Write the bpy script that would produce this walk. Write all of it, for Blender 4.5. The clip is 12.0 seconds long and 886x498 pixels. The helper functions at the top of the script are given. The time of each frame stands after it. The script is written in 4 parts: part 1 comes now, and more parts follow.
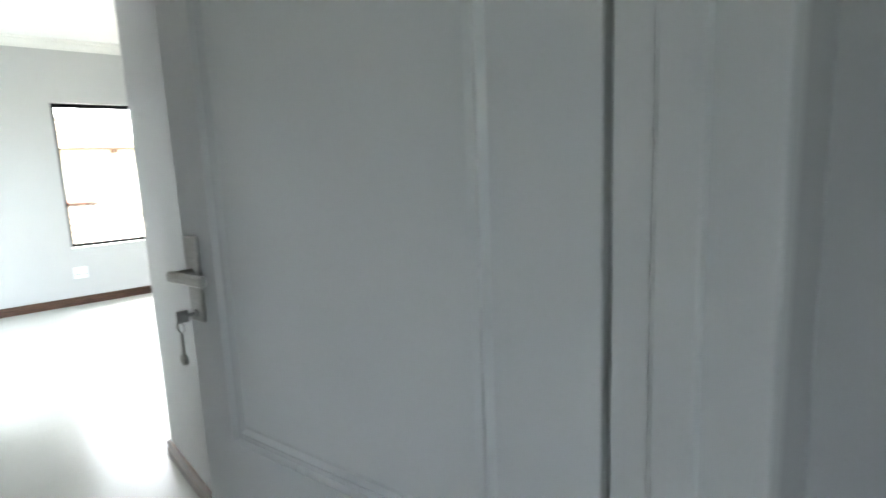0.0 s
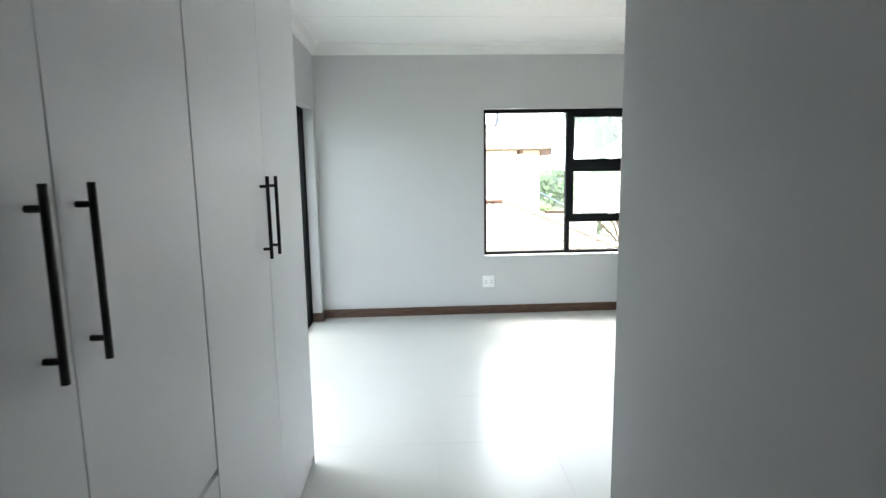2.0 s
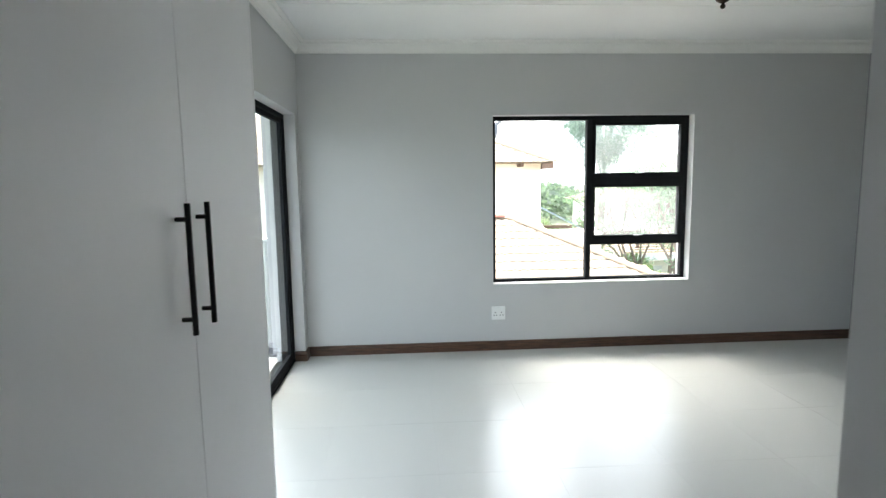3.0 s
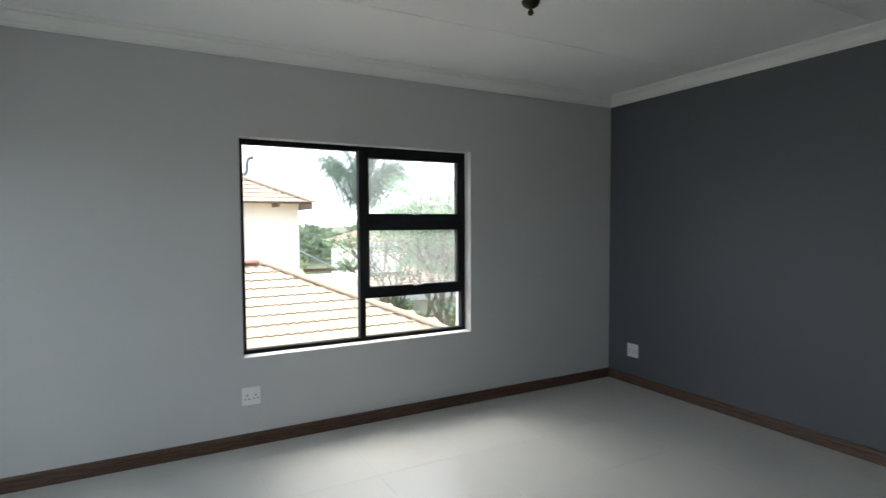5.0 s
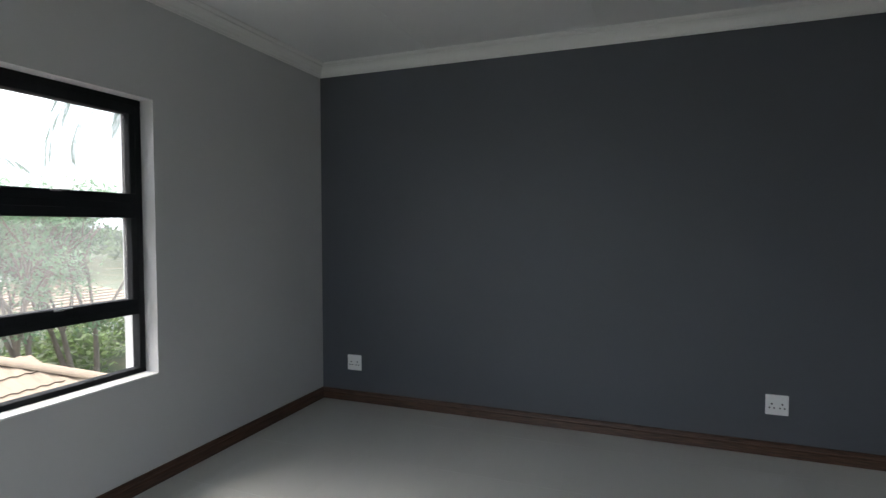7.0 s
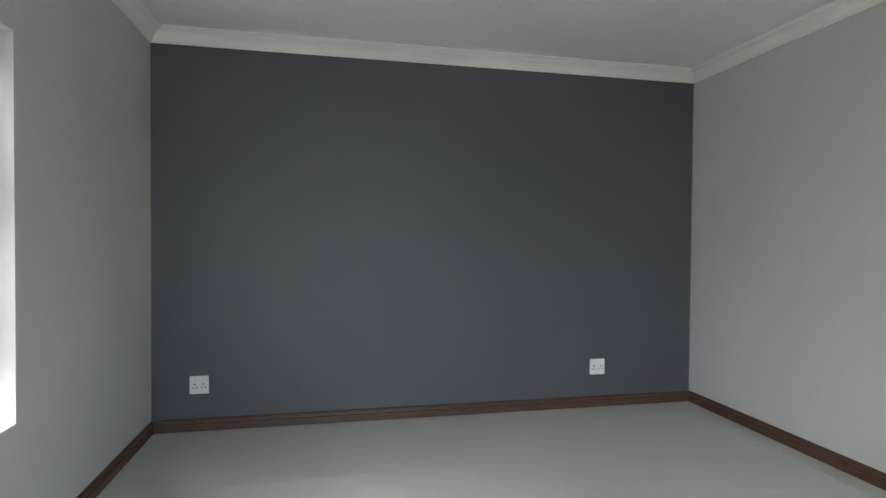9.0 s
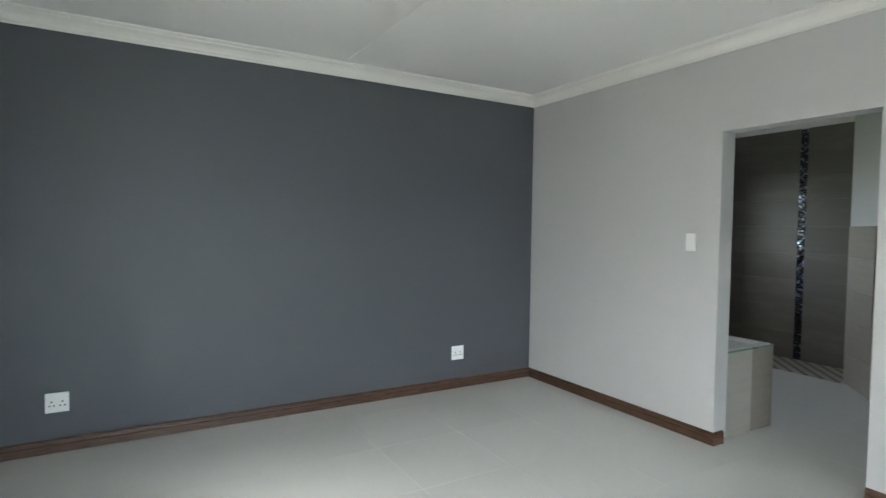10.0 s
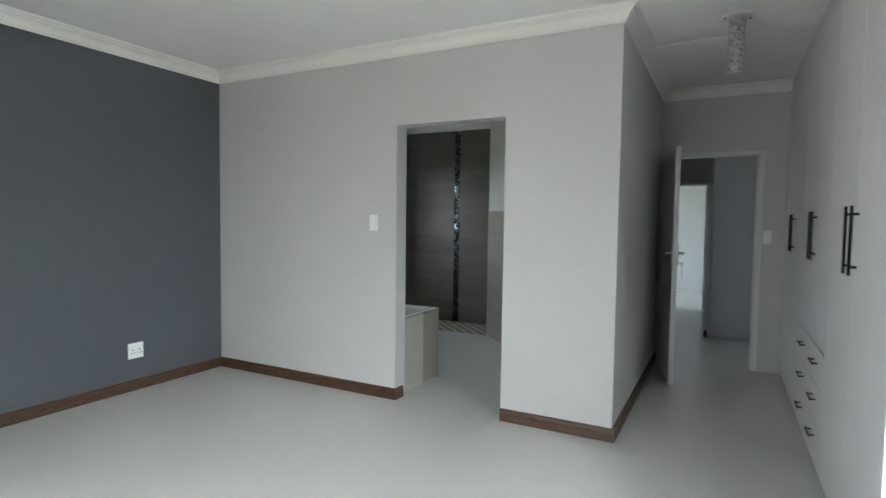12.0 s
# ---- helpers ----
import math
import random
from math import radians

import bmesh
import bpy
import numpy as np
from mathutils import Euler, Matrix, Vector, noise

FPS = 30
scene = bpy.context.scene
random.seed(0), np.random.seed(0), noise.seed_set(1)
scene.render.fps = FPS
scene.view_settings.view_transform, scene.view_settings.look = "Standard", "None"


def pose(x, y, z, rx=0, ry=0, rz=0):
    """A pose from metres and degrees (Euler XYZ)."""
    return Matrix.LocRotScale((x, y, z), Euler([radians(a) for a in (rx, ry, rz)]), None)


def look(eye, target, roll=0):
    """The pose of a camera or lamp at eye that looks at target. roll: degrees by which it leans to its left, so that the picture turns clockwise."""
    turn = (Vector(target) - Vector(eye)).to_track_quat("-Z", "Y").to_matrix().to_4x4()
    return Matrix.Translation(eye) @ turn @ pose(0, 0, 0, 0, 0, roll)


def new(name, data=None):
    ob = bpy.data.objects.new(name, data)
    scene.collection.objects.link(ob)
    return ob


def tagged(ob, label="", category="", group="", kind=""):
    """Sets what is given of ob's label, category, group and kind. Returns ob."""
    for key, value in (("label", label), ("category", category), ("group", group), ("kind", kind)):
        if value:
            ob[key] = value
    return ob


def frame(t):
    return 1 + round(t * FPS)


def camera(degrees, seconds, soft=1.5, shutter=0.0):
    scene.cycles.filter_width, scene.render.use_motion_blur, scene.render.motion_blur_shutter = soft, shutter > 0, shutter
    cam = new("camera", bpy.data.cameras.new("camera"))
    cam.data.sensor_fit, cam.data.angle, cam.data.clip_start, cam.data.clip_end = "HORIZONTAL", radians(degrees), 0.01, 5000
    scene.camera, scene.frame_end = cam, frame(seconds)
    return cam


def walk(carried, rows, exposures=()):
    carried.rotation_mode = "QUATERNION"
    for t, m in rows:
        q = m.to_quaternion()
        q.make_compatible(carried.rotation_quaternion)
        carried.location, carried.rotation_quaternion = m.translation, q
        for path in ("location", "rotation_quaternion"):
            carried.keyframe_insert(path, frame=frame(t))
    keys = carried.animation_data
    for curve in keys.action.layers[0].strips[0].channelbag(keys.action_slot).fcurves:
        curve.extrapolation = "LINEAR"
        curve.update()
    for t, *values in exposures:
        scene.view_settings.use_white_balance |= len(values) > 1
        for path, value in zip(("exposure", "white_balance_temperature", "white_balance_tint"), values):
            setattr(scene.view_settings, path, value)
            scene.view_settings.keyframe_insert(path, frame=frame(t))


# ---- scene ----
# camera and its walk
cam = camera(78.8, 12.0, soft=1.4, shutter=0.22)
PATH = [
    (0, (-0.566, -2.701, 1.342), (0.725, -1.208, 1.024), -2.34),
    (0.5, (-0.479, -2.452, 1.388), (0.225, -0.604, 1.091), -1.5),
    (1, (-0.487, -2.097, 1.416), (-0.215, -0.137, 1.129), -1.2),
    (1.5, (-0.529, -1.756, 1.462), (-0.401, 0.218, 1.171), -0.9),
    (2, (-0.538, -1.398, 1.483), (-0.439, 0.579, 1.197), -0.9),
    (2.5, (-0.557, -1.018, 1.498), (-0.478, 0.962, 1.227), -0.8),
    (2.7, (-0.575, -0.873, 1.502), (-0.486, 1.108, 1.246), -0.85),
    (4.3, (-0.520, 0.030, 1.541), (-0.049, 1.967, 1.386), -0.5),
    (4.5, (-0.426, 0.073, 1.545), (0.145, 1.984, 1.419), -0.55),
    (5, (-0.397, 0.271, 1.508), (0.568, 2.020, 1.413), -0.31),
    (5.5, (-0.334, 0.479, 1.485), (0.938, 2.019, 1.392), -0.06),
    (6, (-0.217, 0.774, 1.460), (1.267, 2.112, 1.366), 0.01),
    (6.5, (-0.290, 1.178, 1.406), (1.435, 2.187, 1.335), -0.14),
    (7, (-0.211, 1.564, 1.406), (1.654, 2.282, 1.324), -0.06),
    (7.2, (-0.186, 1.711, 1.415), (1.715, 2.326, 1.332), 0.20),
    (8.8, (-0.288, 2.842, 1.328), (1.690, 2.547, 1.284), 0.66),
    (9, (-0.367, 2.910, 1.320), (1.591, 2.499, 1.283), 0.42),
    (9.5, (-0.465, 3.167, 1.400), (1.400, 2.448, 1.335), 0.74),
    (10, (-0.532, 3.395, 1.436), (1.192, 2.383, 1.359), 0.80),
    (10.5, (-0.508, 3.414, 1.456), (1.035, 2.143, 1.368), 0.78),
    (11, (-0.520, 3.468, 1.399), (0.831, 1.995, 1.318), 0.99),
    (11.5, (-0.547, 3.478, 1.398), (0.601, 1.843, 1.300), 0.74),
    (12, (-0.592, 3.479, 1.388), (0.333, 1.708, 1.283), 0.78),
]
EXPOSURES = [(0, 4.93, 6560, 4), (0.5, 4.63, 6520, 4), (1, 4.46, 6460, 4), (1.5, 4.28, 6400, 4), (2.5, 3.8, 6420, 4), (4.3, 3.06, 6450, 5), (5.5, 2.5, 6400, 7),
             (6.2, 2.36, 6400, 8), (7.2, 2.56, 6400, 9), (9, 3.54, 6550, 4), (10.5, 4.05, 6500, 4), (11, 3.95, 6500, 4), (12, 4.06, 6500, 4)]
walk(cam, [(t, look(eye, target, roll)) for t, eye, target, roll in PATH], EXPOSURES)

# world, sun and sky: bright overcast day
world = bpy.data.worlds.new("overcast_sky")
scene.world = world
world.use_nodes = True
wn, wl = world.node_tree.nodes, world.node_tree.links
sky = wn.new("ShaderNodeTexSky")
sky.sky_type = "NISHITA"
sky.sun_disc = False
sky.sun_elevation = radians(58)
sky.sun_rotation = radians(345)
sky.air_density, sky.dust_density, sky.ozone_density = 1.0, 4.0, 1.0
soft_sky = wn.new("ShaderNodeHueSaturation")
soft_sky.inputs["Saturation"].default_value = 0.55
wn["Background"].inputs["Strength"].default_value = 0.15
# the cloud is as light low down as it is a little higher
way, split, lift, join = wn.new("ShaderNodeTexCoord"), wn.new("ShaderNodeSeparateXYZ"), wn.new("ShaderNodeMath"), wn.new("ShaderNodeCombineXYZ")
lift.operation = "MAXIMUM"
lift.inputs[1].default_value = 0.16
wl.new(way.outputs["Generated"], split.inputs[0])
wl.new(split.outputs["Z"], lift.inputs[0])
wl.new(split.outputs["X"], join.inputs["X"])
wl.new(split.outputs["Y"], join.inputs["Y"])
wl.new(lift.outputs[0], join.inputs["Z"])
wl.new(join.outputs[0], sky.inputs[0])
wl.new(sky.outputs[0], soft_sky.inputs["Color"])
wl.new(soft_sky.outputs[0], wn["Background"].inputs["Color"])
sun = new("sun", bpy.data.lights.new("sun", "SUN"))
sun.data.energy, sun.data.angle, sun.data.color = 0.22, radians(40), (1.0, 0.98, 0.95)
sun.matrix_world = look((-6, 22, 36.5), (0, 0, 0))


# materials
def nodes_of(name):
    m = bpy.data.materials.new(name)
    m.use_nodes = True
    n, l = m.node_tree.nodes, m.node_tree.links
    return m, n, l, n["Principled BSDF"]


def surface(name, color, rough=0.6, vary=0.06, scale=2.0, bump=0.05, bump_scale=180.0, metal=0.0, spec=0.5,
            stretch=(1, 1, 1), per_piece=0.0, rough_vary=0.08, second=None, second_at=(0.45, 0.65), placed=False):
    """Procedural surface: two scales of colour variation, gloss variation and fine relief."""
    m, n, l, p = nodes_of(name)
    tc, mp = n.new("ShaderNodeTexCoord"), n.new("ShaderNodeMapping")
    mp.inputs["Scale"].default_value = stretch
    where = n.new("ShaderNodeNewGeometry").outputs["Position"] if placed else tc.outputs["Object"]
    l.new(where, mp.inputs["Vector"])
    big, fine = n.new("ShaderNodeTexNoise"), n.new("ShaderNodeTexNoise")
    big.inputs["Scale"].default_value, big.inputs["Detail"].default_value = scale, 5
    fine.inputs["Scale"].default_value, fine.inputs["Detail"].default_value = bump_scale, 3
    l.new(mp.outputs[0], big.inputs["Vector"])
    l.new(mp.outputs[0], fine.inputs["Vector"])
    ramp = n.new("ShaderNodeValToRGB")
    lo = tuple(c * (1 - vary) for c in color)
    hi = second or tuple(min(1, c * (1 + vary)) for c in color)
    ramp.color_ramp.elements[0].color, ramp.color_ramp.elements[1].color = (*lo, 1), (*hi, 1)
    ramp.color_ramp.elements[0].position, ramp.color_ramp.elements[1].position = second_at if second else (0.3, 0.7)
    l.new(big.outputs["Fac"], ramp.inputs["Fac"])
    out = ramp.outputs["Color"]
    if per_piece:
        info, hsv, mr = n.new("ShaderNodeObjectInfo"), n.new("ShaderNodeHueSaturation"), n.new("ShaderNodeMapRange")
        mr.inputs["To Min"].default_value, mr.inputs["To Max"].default_value = 1 - per_piece, 1 + per_piece
        l.new(info.outputs["Random"], mr.inputs["Value"])
        l.new(mr.outputs[0], hsv.inputs["Value"])
        l.new(out, hsv.inputs["Color"])
        out = hsv.outputs["Color"]
    l.new(out, p.inputs["Base Color"])
    rr = n.new("ShaderNodeMapRange")
    rr.inputs["To Min"].default_value, rr.inputs["To Max"].default_value = max(0.02, rough - rough_vary), min(1, rough + rough_vary)
    l.new(big.outputs["Fac"], rr.inputs["Value"])
    l.new(rr.outputs[0], p.inputs["Roughness"])
    p.inputs["Metallic"].default_value = metal
    p.inputs["Specular IOR Level"].default_value = spec
    if bump:
        b = n.new("ShaderNodeBump")
        b.inputs["Strength"].default_value, b.inputs["Distance"].default_value = bump, 0.004
        l.new(fine.outputs["Fac"], b.inputs["Height"])
        l.new(b.outputs[0], p.inputs["Normal"])
    return m


def glass(name, tint=(1, 1, 1), rough=0.0):
    m, n, l, p = nodes_of(name)
    p.inputs["Base Color"].default_value = (*tint, 1)
    p.inputs["Transmission Weight"].default_value = 1
    p.inputs["Roughness"].default_value, p.inputs["IOR"].default_value = rough, 1.45
    return m


def dusty_glass(name):
    """Clear glass under an uneven film of building dust."""
    m = glass(name)
    n, l = m.node_tree.nodes, m.node_tree.links
    tc, noise, mr = n.new("ShaderNodeTexCoord"), n.new("ShaderNodeTexNoise"), n.new("ShaderNodeMapRange")
    film, mix = n.new("ShaderNodeBsdfTranslucent"), n.new("ShaderNodeMixShader")
    noise.inputs["Scale"].default_value, noise.inputs["Detail"].default_value = 4.0, 6
    mr.inputs["To Min"].default_value, mr.inputs["To Max"].default_value = 0.025, 0.07
    film.inputs["Color"].default_value = (0.85, 0.85, 0.83, 1)
    l.new(tc.outputs["Object"], noise.inputs["Vector"])
    l.new(noise.outputs["Fac"], mr.inputs["Value"])
    l.new(mr.outputs[0], mix.inputs["Fac"])
    l.new(n["Principled BSDF"].outputs[0], mix.inputs[1])
    l.new(film.outputs[0], mix.inputs[2])
    l.new(mix.outputs[0], n["Material Output"].inputs["Surface"])
    return m


def islands(name, colors, rough, metal=0.0, spec=0.5):
    """Many small pieces in one mesh, coloured at random from a few colours."""
    m, n, l, p = nodes_of(name)
    geo, ramp = n.new("ShaderNodeNewGeometry"), n.new("ShaderNodeValToRGB")
    ramp.color_ramp.interpolation = "CONSTANT"
    while len(ramp.color_ramp.elements) < len(colors):
        ramp.color_ramp.elements.new(0.5)
    for i, c in enumerate(colors):
        ramp.color_ramp.elements[i].position = i / len(colors)
        ramp.color_ramp.elements[i].color = (*c, 1)
    l.new(geo.outputs["Random Per Island"], ramp.inputs["Fac"])
    l.new(ramp.outputs["Color"], p.inputs["Base Color"])
    p.inputs["Roughness"].default_value, p.inputs["Metallic"].default_value = rough, metal
    p.inputs["Specular IOR Level"].default_value = spec
    return m


def leafy(name, colors):
    """Leaves: colour by piece, some light passing through."""
    m = islands(name, colors, 0.6, spec=0.25)
    n, l = m.node_tree.nodes, m.node_tree.links
    through_leaf, mix = n.new("ShaderNodeBsdfTranslucent"), n.new("ShaderNodeMixShader")
    l.new(n["Color Ramp"].outputs["Color"], through_leaf.inputs["Color"])
    mix.inputs["Fac"].default_value = 0.45
    l.new(n["Principled BSDF"].outputs[0], mix.inputs[1])
    l.new(through_leaf.outputs[0], mix.inputs[2])
    l.new(mix.outputs[0], n["Material Output"].inputs["Surface"])
    return m


M_WALL = surface("light_grey_wall_paint", (0.58, 0.578, 0.574), 0.55, 0.025, 0.9, 0.10, 260)
M_ACCENT = surface("slate_grey_wall_paint", (0.095, 0.1025, 0.116), 0.5, 0.05, 0.9, 0.10, 260)
M_CEIL = surface("white_ceiling_paint", (0.86, 0.86, 0.85), 0.7, 0.02, 0.8, 0.05, 200)
M_CORNICE = surface("white_cornice_paint", (0.86, 0.85, 0.82), 0.6, 0.02, 2, 0.03, 200)
M_TILE = surface("ivory_porcelain_tile", (0.585, 0.585, 0.557), 0.30, 0.004, 0.8, 0.008, 60, per_piece=0.010, rough_vary=0.0, placed=True)
M_GROUT = surface("grey_grout", (0.57, 0.565, 0.535), 0.9, 0.1, 8, 0.2, 90)
M_WOOD = surface("dark_stained_skirting_wood", (0.050, 0.025, 0.015), 0.40, 0.35, 3.0, 0.25, 9, stretch=(3, 3, 60),
                 second=(0.150, 0.078, 0.048), second_at=(0.3, 0.75))
M_BLACK = surface("black_powder_coated_aluminium", (0.017, 0.018, 0.020), 0.75, 0.15, 6, 0.04, 500, spec=0.08)
M_GLASS = glass("window_glass")
M_DUSTY = dusty_glass("dusty_window_glass")
M_DOORGLASS = glass("sliding_door_glass", (0.97, 1.0, 0.99))
M_MELAMINE = surface("white_melamine_board", (0.87, 0.87, 0.885), 0.45, 0.02, 2.5, 0.04, 340)
# greyer than the fronts: shade of the door gaps put into the board colour
M_CARCASS = surface("shade_grey_carcass_board", (0.55, 0.55, 0.56), 0.6, 0.03, 3, 0.03, 300)
M_BLACKSTEEL = surface("matt_black_steel", (0.022, 0.022, 0.024), 0.35, 0.1, 20, 0.03, 500, metal=0.6)
M_STEEL = surface("brushed_satin_steel", (0.46, 0.45, 0.43), 0.32, 0.08, 40, 0.06, 300, metal=1.0, stretch=(1, 1, 8))
M_DOOR = surface("white_painted_door", (0.74, 0.74, 0.73), 0.42, 0.025, 2, 0.06, 150)
M_FRAME = surface("white_gloss_door_frame_paint", (0.74, 0.74, 0.73), 0.35, 0.02, 3, 0.03, 200)
# mauve-grey, with the dim hall's shade put into the colour
M_HALLDOOR = surface("mauve_grey_dimmed_door", (0.52, 0.52, 0.56), 0.5, 0.03, 2, 0.05, 150)
M_PLASTIC = surface("white_switch_plastic", (0.88, 0.88, 0.87), 0.3, 0.015, 10, 0.0)
M_HOLE = surface("dark_socket_hole", (0.02, 0.02, 0.02), 0.7, 0.1, 10, 0.0)
M_BRONZE = surface("oil_rubbed_bronze", (0.030, 0.023, 0.016), 0.38, 0.2, 25, 0.05, 200, metal=0.8)
M_CHROME = surface("polished_chrome", (0.75, 0.75, 0.76), 0.12, 0.03, 20, 0.0, metal=1.0)
M_CRYSTAL = glass("clear_crystal_glass", (0.98, 0.98, 0.98), 0.03)
M_FROST = surface("milky_bulb_tube", (0.75, 0.74, 0.72), 0.4, 0.02, 10, 0.0)
M_TAUPE = surface("taupe_wood_look_wall_tile", (0.142, 0.130, 0.108), 0.42, 0.06, 1.4, 0.03, 40, stretch=(1.0, 1.0, 5),
                  second=(0.170, 0.156, 0.132), per_piece=0.08, placed=True)
M_BEIGE = surface("beige_wall_tile", (0.33, 0.30, 0.25), 0.3, 0.08, 3, 0.03, 60, stretch=(1, 1, 6), per_piece=0.08)
M_PALETILE = surface("pale_bath_tile", (0.48, 0.46, 0.41), 0.3, 0.06, 3, 0.03, 60, stretch=(1, 1, 6), per_piece=0.12)
M_TUB = surface("white_acrylic_tub", (0.82, 0.82, 0.80), 0.15, 0.01, 4, 0.0)
M_TRIM = surface("sea_green_edge_trim", (0.16, 0.27, 0.23), 0.3, 0.1, 12, 0.0)
M_MOSAIC = islands("black_and_silver_glass_mosaic", [(0.012, 0.012, 0.014), (0.02, 0.021, 0.026), (0.05, 0.055, 0.07),
                   (0.016, 0.016, 0.018), (0.30, 0.36, 0.52), (0.03, 0.03, 0.035)], 0.08, 0.35)
M_BEADS = islands("silver_and_clear_crystal", [(0.9, 0.9, 0.88), (0.35, 0.34, 0.32), (0.95, 0.95, 0.95), (0.6, 0.58, 0.55), (0.85, 0.85, 0.84)], 0.12, 0.3)
M_PEBDARK = surface("dark_shower_mosaic", (0.035, 0.030, 0.026), 0.35, 0.2, 20, 0.05)
M_PEBLIGHT = surface("pale_shower_mosaic", (0.42, 0.39, 0.33), 0.4, 0.1, 20, 0.05)
M_RENDER = surface("cream_plaster_render", (0.88, 0.82, 0.71), 0.85, 0.06, 0.7, 0.25, 60)
M_WHITERENDER = surface("white_outside_plaster", (0.74, 0.73, 0.70), 0.85, 0.05, 1.0, 0.2, 60)
M_COLUMN = surface("grey_balcony_plaster", (0.42, 0.41, 0.43), 0.8, 0.05, 1.5, 0.2, 80)
M_BALCTILE = surface("grey_balcony_tile", (0.23, 0.24, 0.255), 0.35, 0.06, 2, 0.05, 80)
M_KERB = surface("dark_grey_balcony_kerb", (0.13, 0.135, 0.145), 0.6, 0.1, 4, 0.15, 80)
M_GALV = surface("galvanised_rail_steel", (0.44, 0.45, 0.46), 0.4, 0.08, 15, 0.04, 200, metal=0.9)
M_ROOFTILE = surface("sandy_concrete_roof_tile", (0.335, 0.256, 0.180), 0.85, 0.07, 3.5, 0.3, 50, per_piece=0.06)
# dark tile front: the shadow line under each course, put into colour
M_TILEEDGE = surface("shadow_dark_tile_edge", (0.11, 0.08, 0.055), 0.95, 0.3, 14, 0.2, 60)
M_RIDGERED = surface("faded_red_ridge_cement", (0.36, 0.13, 0.09), 0.85, 0.15, 6, 0.3, 50)
M_TIMBER = surface("weathered_rafter_timber", (0.16, 0.10, 0.07), 0.8, 0.2, 6, 0.2, 50)
M_FLUE = surface("grey_flue_metal", (0.16, 0.16, 0.17), 0.5, 0.15, 8, 0.1, 80, metal=0.5)
M_SHEET = surface("pale_metal_roof_sheet", (0.36, 0.42, 0.50), 0.45, 0.06, 2, 0.1, 30)
M_GRASS = surface("garden_ground", (0.075, 0.10, 0.04), 0.95, 0.3, 0.35, 0.6, 6, second=(0.16, 0.13, 0.085), second_at=(0.5, 0.75))
M_BARK = surface("grey_brown_bark", (0.22, 0.18, 0.145), 0.95, 0.25, 9, 0.6, 30, stretch=(1, 1, 0.3))
M_PALMTRUNK = surface("ringed_palm_bark", (0.20, 0.17, 0.14), 0.95, 0.25, 14, 0.6, 20, stretch=(0.4, 0.4, 3))
M_PALM = leafy("palm_leaf", [(0.085, 0.13, 0.10), (0.11, 0.165, 0.13), (0.10, 0.15, 0.115), (0.16, 0.21, 0.165)])
M_LEAF = leafy("feathery_tree_leaf", [(0.20, 0.32, 0.18), (0.24, 0.37, 0.21), (0.30, 0.43, 0.26), (0.22, 0.34, 0.20)])
M_SHRUB = leafy("bright_shrub_leaf", [(0.15, 0.20, 0.09), (0.18, 0.24, 0.10), (0.22, 0.29, 0.12), (0.17, 0.20, 0.12)])
M_FARLEAF = leafy("far_tree_leaf", [(0.12, 0.16, 0.10), (0.15, 0.20, 0.12), (0.18, 0.24, 0.13), (0.13, 0.16, 0.12)])


# geometry helpers
def bm_box(bm, x0, x1, y0, y1, z0, z1, bevel=0.0, m=None, segments=1):
    ret = bmesh.ops.create_cube(bm, size=1)
    vs = ret["verts"]
    for v in vs:
        v.co = Vector(((x0 + x1) / 2 + v.co.x * (x1 - x0), (y0 + y1) / 2 + v.co.y * (y1 - y0), (z0 + z1) / 2 + v.co.z * (z1 - z0)))
    if bevel:
        es = list({e for v in vs for e in v.link_edges})
        r = bmesh.ops.bevel(bm, geom=es, offset=bevel, segments=segments, affect="EDGES", profile=0.5)
        vs = list({v for f in r["faces"] for v in f.verts} | {v for v in vs if v.is_valid})
    if m is not None:
        bmesh.ops.transform(bm, matrix=m, verts=vs)
    return vs


def bm_tube(bm, a, b, r0, r1=None, sides=12, caps=True):
    a, b = Vector(a), Vector(b)
    d = b - a
    m = Matrix.Translation((a + b) / 2) @ d.to_track_quat("Z", "Y").to_matrix().to_4x4()
    bmesh.ops.create_cone(bm, cap_ends=caps, segments=sides, radius1=r0, radius2=r0 if r1 is None else r1, depth=d.length, matrix=m)


def bm_lathe(bm, profile, sides=24, origin=(0, 0, 0)):
    """Turn (radius, height) pairs about the upright axis."""
    rings = []
    for r, z in profile:
        if r < 1e-5:
            rings.append([bm.verts.new((origin[0], origin[1], origin[2] + z))])
        else:
            rings.append([bm.verts.new((origin[0] + r * math.cos(2 * math.pi * i / sides), origin[1] + r * math.sin(2 * math.pi * i / sides), origin[2] + z)) for i in range(sides)])
    for a, b in zip(rings, rings[1:]):
        for i in range(sides):
            q = [a[i % len(a)], a[(i + 1) % len(a)], b[(i + 1) % len(b)], b[i % len(b)]]
            q = [v for k, v in enumerate(q) if v not in q[:k]]
            if len(q) > 2:
                bm.faces.new(q)


def mesh_of(name, bm, mats, smooth=False):
    bmesh.ops.recalc_face_normals(bm, faces=bm.faces)
    me = bpy.data.meshes.new(name)
    bm.to_mesh(me)
    bm.free()
    for m in mats if isinstance(mats, (list, tuple)) else [mats]:
        me.materials.append(m)
    if smooth:
        for p in me.polygons:
            p.use_smooth = True
    return me


def part(name, bm, material, parent, label="", smooth=False):
    ob = new(name, mesh_of(name, bm, material, smooth))
    ob.parent = parent
    return tagged(ob, label=label)


def thing(name, label, category, group="", at=(0, 0, 0)):
    ob = new(name)
    ob.location = at
    ob.empty_display_size = 0.1
    return tagged(ob, label, category, group)


